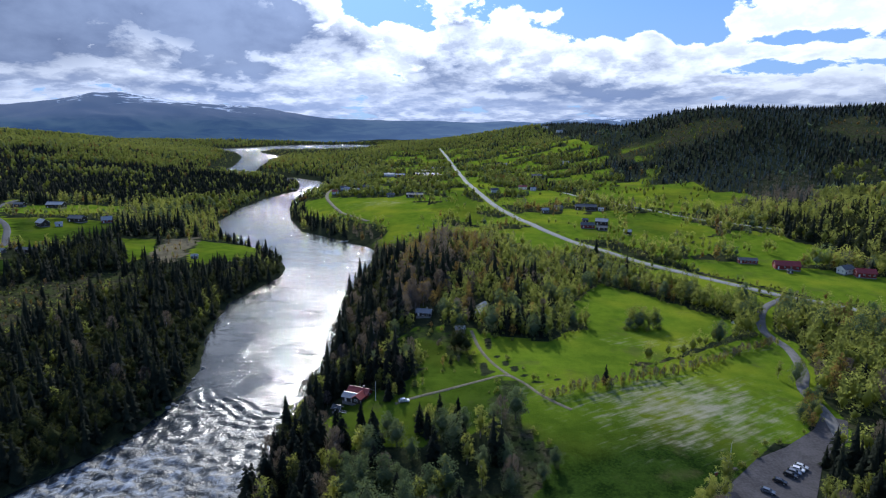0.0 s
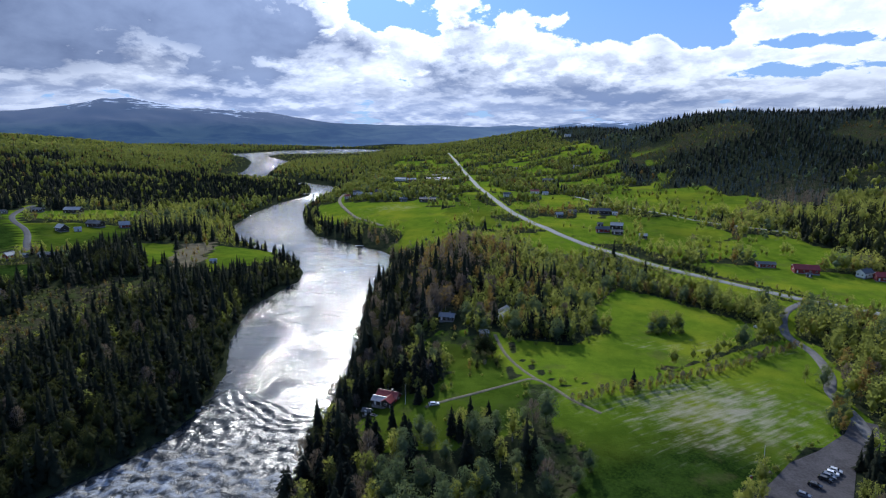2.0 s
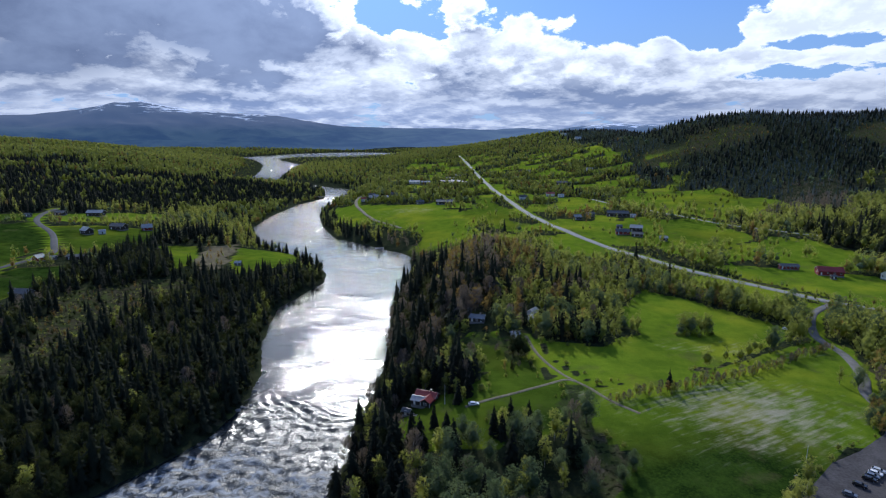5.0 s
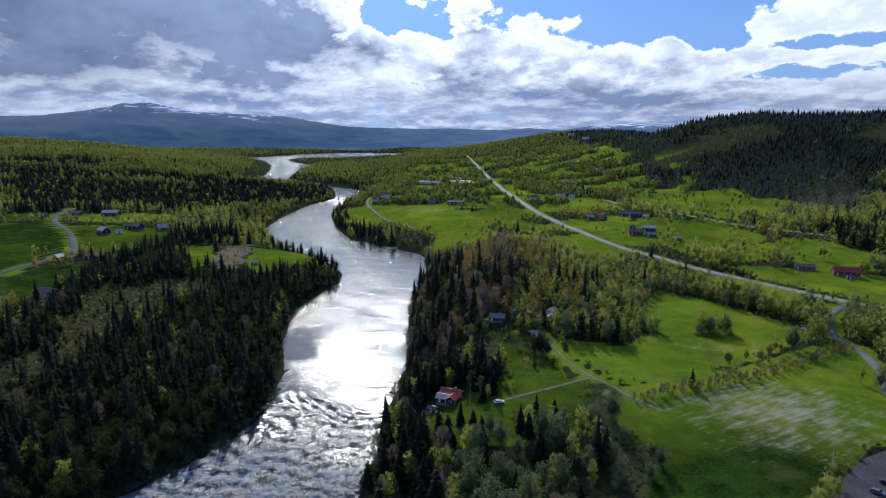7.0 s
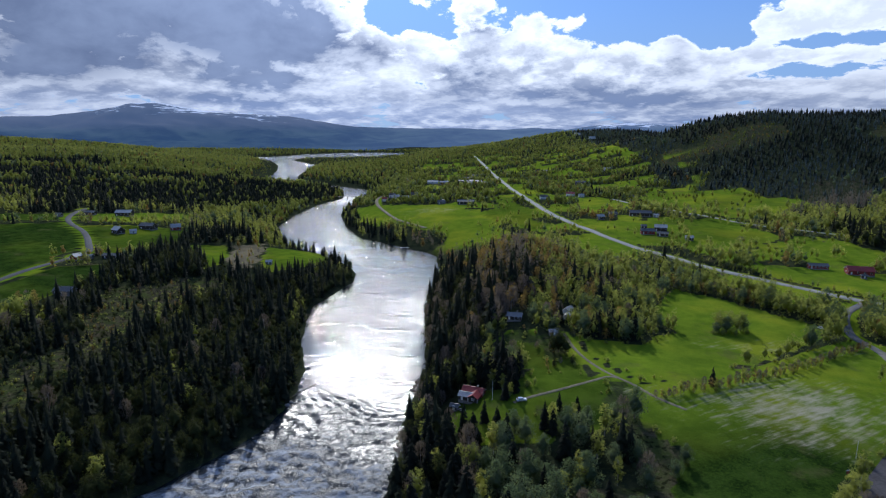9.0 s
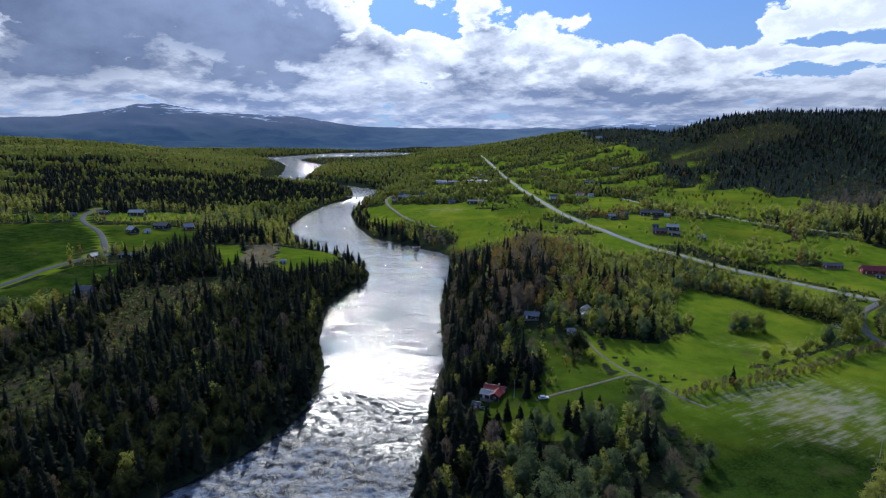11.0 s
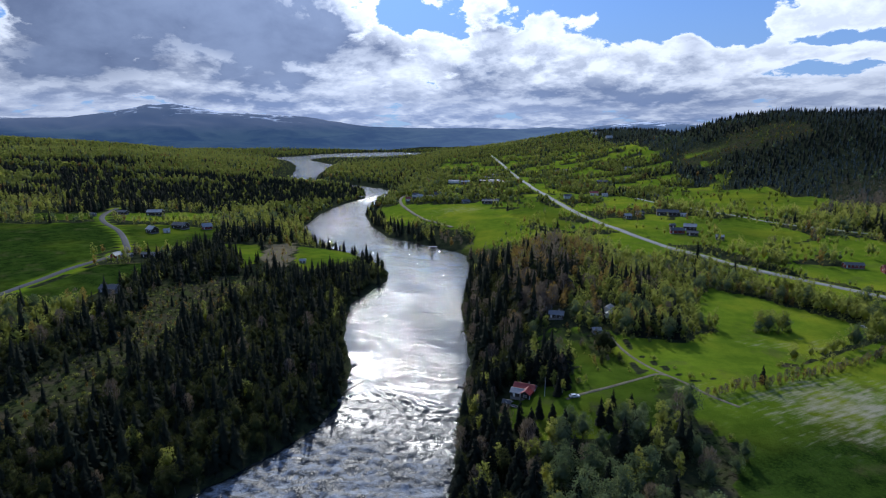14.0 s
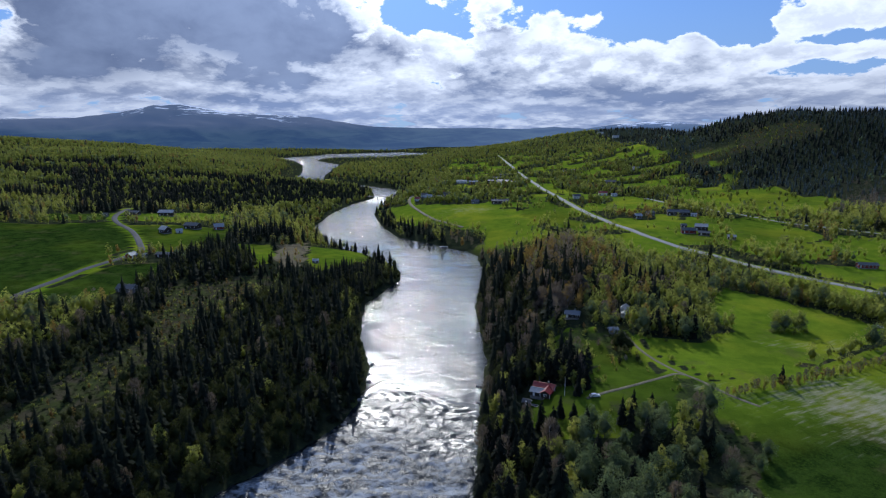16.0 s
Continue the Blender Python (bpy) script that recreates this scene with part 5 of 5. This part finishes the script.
def house(name, x, y, turn, length, width, eave, rise, wall_mat, roof_mat, label, category="house", wins=3, gable_wins=1, chimney=True, trim=True):
    ob = tagged(new(name), label, category)
    gabled(ob, length, width, eave, rise, wall_mat, roof_mat, wins, gable_wins, (0, 0, 0), chimney, True, trim)
    ob.matrix_world = pose(x, y, lowest(x, y, length / 2) + 0.25, 0, 0, turn)
    return ob


# the cabin by the rapids: a long wing and a cross wing
cabin = tagged(new("cabin"), "dark red wooden cabin with red and grey sheet roofs, white trim", "house")
gabled(cabin, 10.5, 5.6, 2.9, 1.7, red_wood, roof_red, 3, 1, (0.5, 2.2, 0))
gabled(cabin, 7.0, 4.6, 2.5, 1.3, dark_wood, roof_grey, 2, 1, (-1.2, -2.9, -0.02), chimney=False)
bm = prism(bmesh.new(), [(-2.3, 0.3), (2.3, 0.3), (2.3, 2.7), (0, 4.2), (-2.3, 2.7)], -3.0, 3.0)
bm.transform(pose(2.9, -2.8, 0.02, 0, 0, 90))
part("wall", bm, dark_wood, cabin, "dark stained board wall of the cross wing")
bm = bmesh.new()
for sign in (-1, 1):
    prism(bm, [(0, 4.25), (sign * 2.75, 2.46), (sign * 2.75, 2.62), (0, 4.41)], -3.5, 3.5)
bm.transform(pose(2.9, -2.8, 0.02, 0, 0, 90))
bmesh.ops.recalc_face_normals(bm, faces=bm.faces[:])
part("roof", bm, roof_red, cabin)
bm = block(bmesh.new(), (1.5, 0.12, 1.2), (2.9, -5.84, 1.75))
win = part("window", bm, white_wood, cabin)
part("pane", block(bmesh.new(), (0.55, 0.06, 0.9), (2.58, -5.91, 1.75)), pane_glass, win)
part("pane", block(bmesh.new(), (0.55, 0.06, 0.9), (3.22, -5.91, 1.75)), pane_glass, win)
bm = bmesh.new()
for sx in (0.55, 5.25):
    block(bm, (0.16, 0.06, 2.5), (sx, -5.83, 1.5))
part("corner_boards", bm, white_wood, cabin)
cabin.matrix_world = pose(-41.5, 228.5, lowest(-41, 228, 5) + 0.4, 0, 0, -20) @ Matrix.Scale(0.88, 4)
house("shed", -48.5, 222.5, -20, 3.2, 2.4, 1.9, 0.8, dark_wood, roof_dark, "small dark shed with a pale gable beside the cabin", "shed", 1, 0, False)
house("hut", -18, 315.5, -12, 8, 5.5, 2.4, 1.4, dark_wood, roof_slate, "dark wooden hut with a pale blue-grey roof among trees", "hut", 3)
house("shed", 2, 297, 8, 4.5, 3.2, 2.1, 0.9, grey_wood, roof_grey, "small grey shed at the edge of the wood", "shed", 1, 0, False)
house("shed", 15, 333, 60, 7, 4, 2.4, 1.2, white_wood, roof_grey, "white-walled shed with a pale roof behind spruces", "shed", 2, 0, False)
house("shed", 13, 323, 70, 4.5, 3, 2.2, 0.9, white_wood, roof_grey, "small white shed beside the meadow", "shed", 1, 0, False)
# farm with red barns on the far side of the road
house("barn", 260, 460, -12, 18, 9, 3.4, 2.8, red_wood, roof_red, "large red barn with a red roof in the green field", "barn", 4, 1, False)
house("barn", 236, 474, -8, 14, 6, 2.7, 1.5, red_wood, roof_dark, "long low red outbuilding with white window frames", "barn", 5, 1, False)
house("shed", 257, 449, -12, 3.6, 3, 2.2, 0.8, dark_wood, roof_dark, "small dark shed in front of the barn", "shed", 1, 0, False)
house("house", 301, 452, 20, 10, 7, 4.2, 2.4, white_wood, roof_dark, "white wooden house behind trees beside the barns", "house", 3, 2)
house("house", 310, 443, -15, 13, 8, 3.6, 2.6, red_wood, roof_red, "red house with a red roof behind trees", "house", 4, 1)
# farms above the road
house("barn", 150, 691, -8, 24, 9, 4.0, 2.6, dark_wood, roof_dark, "long dark farm barn with a blue-grey roof", "barn", 5, 1, False)
house("shed", 166, 684, -8, 6, 5, 2.6, 1.2, white_wood, roof_grey, "white outbuilding at the end of the long barn", "shed", 2, 1, False)
house("house", 99, 668, 10, 8, 6, 3.2, 2.0, dark_wood, roof_grey, "dark house with a pale roof above the road", "house")
house("house", 118, 690, 0, 9, 6, 3.0, 1.8, grey_wood, roof_dark, "grey house half hidden by trees", "house")
house("barn", 130, 586, -5, 13, 7, 3.2, 2.2, red_wood, roof_dark, "dark red farm barn", "barn", 3, 1, False)
house("barn", 148, 603, -18, 12, 9, 4.0, 2.4, dark_wood, roof_grey, "dark barn with a shining grey roof", "barn", 3, 1, False)
house("shed", 142, 576, -20, 10, 6, 2.6, 1.6, dark_wood, roof_dark, "low dark farm shed", "shed", 2, 0, False)
house("shed", 133, 612, 0, 5, 5, 3.0, 1.4, dark_wood, roof_dark, "small dark store house on the farm", "shed", 1, 1, False)
house("hut", 163, 562, -10, 7, 6, 2.6, 1.6, dark_wood, roof_grey, "small dark hut with a pale roof in the field", "hut", 2, 1, False)
house("house", 52, 838, 5, 10, 7, 3.8, 2.4, white_wood, roof_dark, "white house with a dark roof above the road", "house")
house("house", 96, 880, -5, 12, 8, 3.6, 2.2, white_wood, roof_red, "white house with a faded red roof", "house", 3, 1)
house("house", 110, 868, 0, 8, 6, 3.0, 1.8, white_wood, roof_grey, "small white house beside the lane", "house", 2, 1)
house("house", 140, 1060, -4, 18, 9, 4.0, 2.4, dark_wood, roof_dark, "long dark farmhouse on the slope", "house", 4, 1)
house("house", 178, 850, 10, 8, 7, 3.2, 2.4, dark_wood, roof_dark, "dark house at the foot of the hill", "house", 2, 1)
house("barn", -58, 790, -2, 22, 9, 3.6, 2.4, dark_wood, roof_dark, "dark blue-grey barn at the top of the point field", "barn", 4, 1, False)
house("house", -92, 800, 8, 10, 7, 3.2, 2.0, grey_wood, roof_dark, "grey house among trees by the point field", "house")
# the village
for i, (x, y, turn, length, wall, roof) in enumerate([(-128, 1100, 0, 20, white_wood, roof_grey), (-106, 1085, 10, 16, grey_wood, roof_grey), (-70, 1100, -12, 18, dark_wood, roof_dark), (-48, 1098, -20, 24, dark_wood, roof_dark), (-34, 1065, -24, 20, grey_wood, roof_dark), (-60, 1070, -10, 14, white_wood, roof_dark), (-62, 1180, -6, 22, grey_wood, roof_dark),
                                                      (-44, 1260, 0, 26, grey_wood, roof_dark), (-176, 905, 15, 10, white_wood, roof_dark), (-166, 880, -10, 9, white_wood, roof_grey), (-150, 862, 30, 10, dark_wood, roof_grey), (-182, 868, 0, 8, white_wood, roof_red), (-140, 892, 12, 9, grey_wood, roof_dark), (88, 1300, 0, 11, white_wood, roof_dark), (102, 1290, 20, 10, white_wood, roof_grey), (216, 1205, -8, 12, white_wood, roof_grey)]):
    tone = {white_wood: "white", grey_wood: "grey", dark_wood: "dark"}[wall]
    ob = house("house", x, y, turn, length, 9 if length > 12 else 7, 3.8, 2.3, wall, roof, tone + " wooden village house among trees near the road", "house", 3, 1, length < 15)
    ob["group"] = "village houses"
for x, y in ((371, 2233), (344, 2408)):
    ob = house("house", x, y, 0, 22, 12, 6, 3.5, white_wood, roof_grey, "white farmhouse high on the far slope", "house", 3, 1, False)
# the left bank
house("house", -408, 562, -30, 11, 8, 3.8, 3.0, dark_wood, roof_grey, "dark farmhouse with a pale grey roof and white gable", "house", 3, 1)
house("barn", -398, 600, -8, 16, 9, 4.0, 2.6, dark_wood, roof_dark, "dark barn behind the farmhouse", "barn", 3, 1, False)
house("shed", -396, 568, 40, 6, 5, 2.6, 1.6, white_wood, roof_grey, "white shed beside the farmhouse", "shed", 1, 1, False)
house("house", -374, 612, 35, 10, 8, 3.2, 3.2, red_wood, roof_grey, "brown-red house with a grey roof by the trees", "house", 3, 1)
house("barn", -347, 456, -4, 15, 6, 2.8, 1.4, dark_wood, roof_dark, "long low dark shed with a pale end", "barn", 3, 1, False)
house("hut", -368, 441, 75, 7, 6, 3.0, 2.2, red_wood, roof_grey, "small red house with a pale roof beside the lane", "house", 2, 1, False)
house("shed", -362, 449, 0, 4, 3.5, 2.2, 1.0, grey_wood, roof_grey, "small grey shed at the field's edge", "shed", 1, 0, False)
house("barn", -319, 358, -3, 12, 7.5, 2.8, 2.2, grey_wood, roof_dark, "brown-roofed barn with white bargeboards at the wood's edge", "barn", 3, 1, False)
house("hut", -223, 483, 10, 5, 4, 2.2, 1.2, grey_wood, roof_grey, "small blue-grey hut on the river meadow", "hut", 1, 1, False)
house("barn", -466, 668, 5, 18, 10, 4.2, 2.6, dark_wood, roof_grey, "large dark barn with a pale roof beside the field", "barn", 4, 1, False)
house("house", -500, 655, 0, 12, 7, 3.0, 1.8, dark_wood, roof_dark, "low dark building beside the far field", "house", 3, 1, False)
house("shed", -520, 630, 0, 6, 5, 2.6, 1.4, grey_wood, roof_dark, "grey shed by the bend of the lane", "shed", 1, 1, False)


def car(x, y, turn, mat, label, z=None):
    """A hatchback: body with a cabin, glass, lamps, bumpers and wheels."""
    ob = tagged(new("car"), label, "car", "parked cars")
    side = [(-2.15, 0.35), (2.1, 0.35), (2.15, 0.72), (1.95, 0.88), (1.05, 0.98), (0.45, 1.42), (-1.45, 1.46), (-2.05, 1.0), (-2.18, 0.75)]
    bm = bmesh.new()
    a = [bm.verts.new((px, -0.86 + (0.14 if pz > 1.2 else 0), pz)) for px, pz in side]
    b = [bm.verts.new((px, 0.86 - (0.14 if pz > 1.2 else 0), pz)) for px, pz in side]
    bm.faces.new(a)
    bm.faces.new(b[::-1])
    for i in range(len(side)):
        j = (i + 1) % len(side)
        bm.faces.new((a[j], a[i], b[i], b[j]))
    bmesh.ops.bevel(bm, geom=bm.edges[:], offset=0.05, segments=2, affect="EDGES")
    body = part("body", bm, mat, ob)
    part("windscreen", block(bmesh.new(), (0.66, 1.36, 0.03), (0, 0, 0), pose(0.78, 0, 1.215, 0, 36, 0)), pane_glass, ob)
    part("rear_window", block(bmesh.new(), (0.62, 1.34, 0.03), (0, 0, 0), pose(-1.77, 0, 1.25, 0, -38, 0)), pane_glass, ob)
    for s in (-1, 1):
        part("side_window", block(bmesh.new(), (1.6, 0.03, 0.32), (0, 0, 0), pose(-0.5, s * 0.80, 1.2, s * 14, 0, 0)), pane_glass, ob)
        part("headlight", block(bmesh.new(), (0.08, 0.36, 0.14), (2.12, s * 0.58, 0.74), None, 0.02), steel, ob)
        part("tail_light", block(bmesh.new(), (0.06, 0.2, 0.24), (-2.14, s * 0.68, 0.86), None, 0.02), roof_red, ob)
        for wx in (-1.32, 1.34):
            bm = bmesh.new()
            bmesh.ops.create_cone(bm, cap_ends=True, segments=14, radius1=0.33, radius2=0.33, depth=0.22, matrix=pose(wx, s * 0.80, 0.33, 90, 0, 0))
            wheel = part("wheel", bm, rubber, ob)
            bm = bmesh.new()
            bmesh.ops.create_cone(bm, cap_ends=True, segments=10, radius1=0.2, radius2=0.18, depth=0.03, matrix=pose(wx, s * 0.92, 0.33, 90, 0, 0))
            part("rim", bm, steel, wheel)
    ob.matrix_world = pose(x, y, (float(land(x, y)) + 0.18) if z is None else z, 0, 0, turn)
    return ob


car(-20.5, 217.5, 12, car_white, "white hatchback parked on the grass beside the track")
for x, y, mat, label in [(112.6, 180.6, car_black, "black car parked in a row on gravel"), (114.8, 182.4, car_grey, "blue-grey car parked in a row on gravel"), (117.0, 184.2, car_white, "white car parked in a row on gravel"), (119.2, 186.0, car_silver, "silver car parked in a row on gravel"), (107, 176.5, car_black, "black car parked apart on gravel"), (100, 170.5, car_grey, "dark grey car parked by the trees")]:
    car(x, y, -38, mat, label)
car(165, 337, -40, car_white, "white car parked at the end of the hedge")

# a rowing boat on the lawn by the cabin
boat = tagged(new("rowing_boat"), "small dark rowing boat with a white rim lying on the grass", "boat")
hull, ribs = bmesh.new(), []
for i in range(9):
    f = i / 8
    wide = 0.72 * math.sin(math.pi * (0.06 + 0.80 * f)) ** 0.7
    keel = 0.10 + 0.32 * (2 * f - 1) ** 4
    ribs.append([hull.verts.new((-2.2 + 4.4 * f, wide * u, keel + (0.62 - keel) * abs(u) ** 2.2)) for u in (-1, -0.6, 0, 0.6, 1)])
for a, b in zip(ribs[:-1], ribs[1:]):
    for k in range(4):
        hull.faces.new((a[k], a[k + 1], b[k + 1], b[k]))
bmesh.ops.solidify(hull, geom=hull.faces[:], thickness=0.04)
part("hull", hull, dark_wood, boat)
for bx in (-1.0, 0.2, 1.2):
    part("thwart", block(bmesh.new(), (0.22, 1.1, 0.04), (bx, 0, 0.45), None, 0.01), grey_wood, boat)
for s in (-1, 1):
    bm = bmesh.new()
    for i in range(8):
        f, g = i / 8, (i + 1) / 8
        p, q = [(-2.2 + 4.4 * k, s * 0.72 * math.sin(math.pi * (0.06 + 0.80 * k)) ** 0.7, 0.63) for k in (f, g)]
        mid = (Vector(p) + Vector(q)) / 2
        block(bm, ((Vector(q) - Vector(p)).length + 0.03, 0.07, 0.06), (0, 0, 0), Matrix.Translation(mid) @ Matrix.Rotation(math.atan2(q[1] - p[1], q[0] - p[0]), 4, "Z"))
    part("gunwale", bm, white_wood, boat, "white painted rim")
boat.matrix_world = pose(-45.5, 219.5, float(land(-45.5, 219.5)) + 0.02, 4, 0, -28)


def pole(name, x, y, tall, label, category, mat):
    """A straight pole with a ball on top, in a small foot."""
    ob = tagged(new(name), label, category)
    bm = bmesh.new()
    bmesh.ops.create_cone(bm, cap_ends=True, segments=10, radius1=0.10, radius2=0.05, depth=tall, matrix=Matrix.Translation((0, 0, tall / 2)))
    part("mast", bm, mat, ob)
    bm = bmesh.new()
    bmesh.ops.create_icosphere(bm, subdivisions=1, radius=0.11, matrix=Matrix.Translation((0, 0, tall + 0.08)))
    part("knob", bm, steel, ob)
    part("foot", block(bmesh.new(), (0.5, 0.5, 0.4), (0, 0, 0), None, 0.04), stone, ob)
    ob.matrix_world = pose(x, y, float(land(x, y)) - 0.02)
    return ob


pole("flagpole", -32.5, 222, 8.5, "slim white flagpole on the cabin lawn", "flagpole", white_wood)
pole("flagpole", 96, 188.5, 6.5, "white flagpole at the edge of the field", "flagpole", white_wood)

# benches and a red board at the parking place
for x, y, turn in ((98.5, 185.2, 30), (94.5, 181.5, 34)):
    ob = tagged(new("picnic_table"), "dark wooden picnic table at the edge of the gravel", "table", "picnic tables")
    part("tabletop", block(bmesh.new(), (2.0, 0.75, 0.06), (0, 0, 0.75), None, 0.01), dark_wood, ob)
    for s in (-1, 1):
        part("bench", block(bmesh.new(), (2.0, 0.28, 0.05), (0, s * 0.72, 0.45), None, 0.01), dark_wood, ob)
        bm = block(bmesh.new(), (0.08, 1.7, 0.08), (s * 0.75, 0, 0.40))
        for k in (-1, 1):
            block(bm, (0.08, 0.08, 0.85), (0, 0, 0), pose(s * 0.75, k * 0.45, 0.38, -k * 24, 0, 0))
        part("leg_frame", bm, dark_wood, ob)
    ob.matrix_world = pose(x, y, float(land(x, y)) + 0.17, 0, 0, turn)
board = tagged(new("notice_board"), "red notice board on two posts beside the gravel", "sign")
for s in (-1, 1):
    part("post", block(bmesh.new(), (0.1, 0.1, 2.2), (s * 0.7, 0, 0.9), None, 0.01), dark_wood, board)
part("panel", block(bmesh.new(), (1.3, 0.06, 1.1), (0, -0.08, 1.4), None, 0.01), roof_red, board)
part("cap", block(bmesh.new(), (1.8, 0.5, 0.06), (0, 0, 2.05), None, 0.01), roof_dark, board)
board.matrix_world = pose(86, 176.5, float(land(86, 176.5)) + 0.02, 0, 0, 25)

# a fallen spruce that reaches out over the water
log = tagged(new("fallen_tree"), "fallen bare tree reaching from the wooded bank over the river", "fallen tree")
trunk_v, trunk_f = rod((0, 0, 0), (13, 0, 2.2), 0.26, 0.06, 8)
child = new("trunk", mesh_of("fallen_trunk", trunk_v, trunk_f, bark))
child.parent = log
lr = random.Random(5)
pieces = []
for i in range(46):
    f = lr.uniform(0.3, 1.0)
    a = lr.uniform(0, 6.283)
    s = Vector((13 * f, 0, 2.2 * f))
    pieces.append(rod(s, s + Vector((lr.uniform(0.2, 0.8), math.cos(a), math.sin(a))) * lr.uniform(0.5, 1.5) * (1.2 - 0.6 * f), 0.04, 0.01, 3))
child = new("branches", mesh_of("fallen_branches", *joined(pieces), bark))
child.parent = log
log.matrix_world = pose(-126.5, 243.5, 1.4, 0, 0, 48)

# a slender bridge over the narrows
bridge = tagged(new("bridge"), "slender pale bridge on stone piers across the river narrows", "bridge")
part("deck", block(bmesh.new(), (62, 3.6, 0.5), (0, 0, 3.4), None, 0.05), stone, bridge)
for px in (-22, -7.5, 7.5, 22):
    part("pier", block(bmesh.new(), (1.6, 3.2, 5.0), (px, 0, 0.7), None, 0.15), stone, bridge)
for s in (-1, 1):
    bm = block(bmesh.new(), (62, 0.08, 0.1), (0, s * 1.7, 4.7))
    for i in range(22):
        block(bm, (0.1, 0.08, 1.1), (-30 + i * 60 / 21, s * 1.7, 4.15))
    part("railing", bm, steel, bridge)
bridge.matrix_world = pose(-271, 1042, float(water_level(-275, 1040)), 0, 0, 4)

# a pale jetty below the point field
jetty = tagged(new("jetty"), "pale wooden jetty on posts at the river bank", "jetty")
for i in range(9):
    part("plank", block(bmesh.new(), (1.3, 2.2, 0.08), (-5.6 + i * 1.4, 0, 0.75), None, 0.01), white_wood, jetty)
for px in (-5.5, 0, 5.5):
    for s in (-1, 1):
        part("post", block(bmesh.new(), (0.2, 0.2, 3.0), (px, s * 0.9, -0.75), None, 0.02), grey_wood, jetty)
jetty.matrix_world = pose(-117, 604, float(water_level(-120, 600)), 0, 0, 14)

# boulders along the edge of the rapids
lr = random.Random(9)
for i in range(34):
    y = lr.uniform(150, 300)
    side = -1 if i % 3 else 1
    k = float(np.interp(y, RIVER[:, 1], RIVER[:, 0])), float(np.interp(y, RIVER[:, 1], RIVER[:, 2]))
    x = k[0] + side * (k[1] - lr.uniform(-0.5, 3.0))
    bm = bmesh.new()
    bmesh.ops.create_icosphere(bm, subdivisions=2, radius=lr.uniform(0.5, 1.5))
    for v in bm.verts:
        v.co *= 1 + 0.28 * noise.noise(v.co * 0.9 + Vector((i * 7.1, 0, 0)))
        v.co.z *= 0.62
    me = bpy.data.meshes.new("boulder")
    bm.to_mesh(me)
    bm.free()
    me.materials.append(stone)
    ob = tagged(new("boulder", me), "wet grey boulder at the edge of the rapids", "boulder", "river boulders")
    ob.matrix_world = pose(x, y, float(water_level(x, y)) + 0.05, 0, 0, lr.uniform(0, 360))
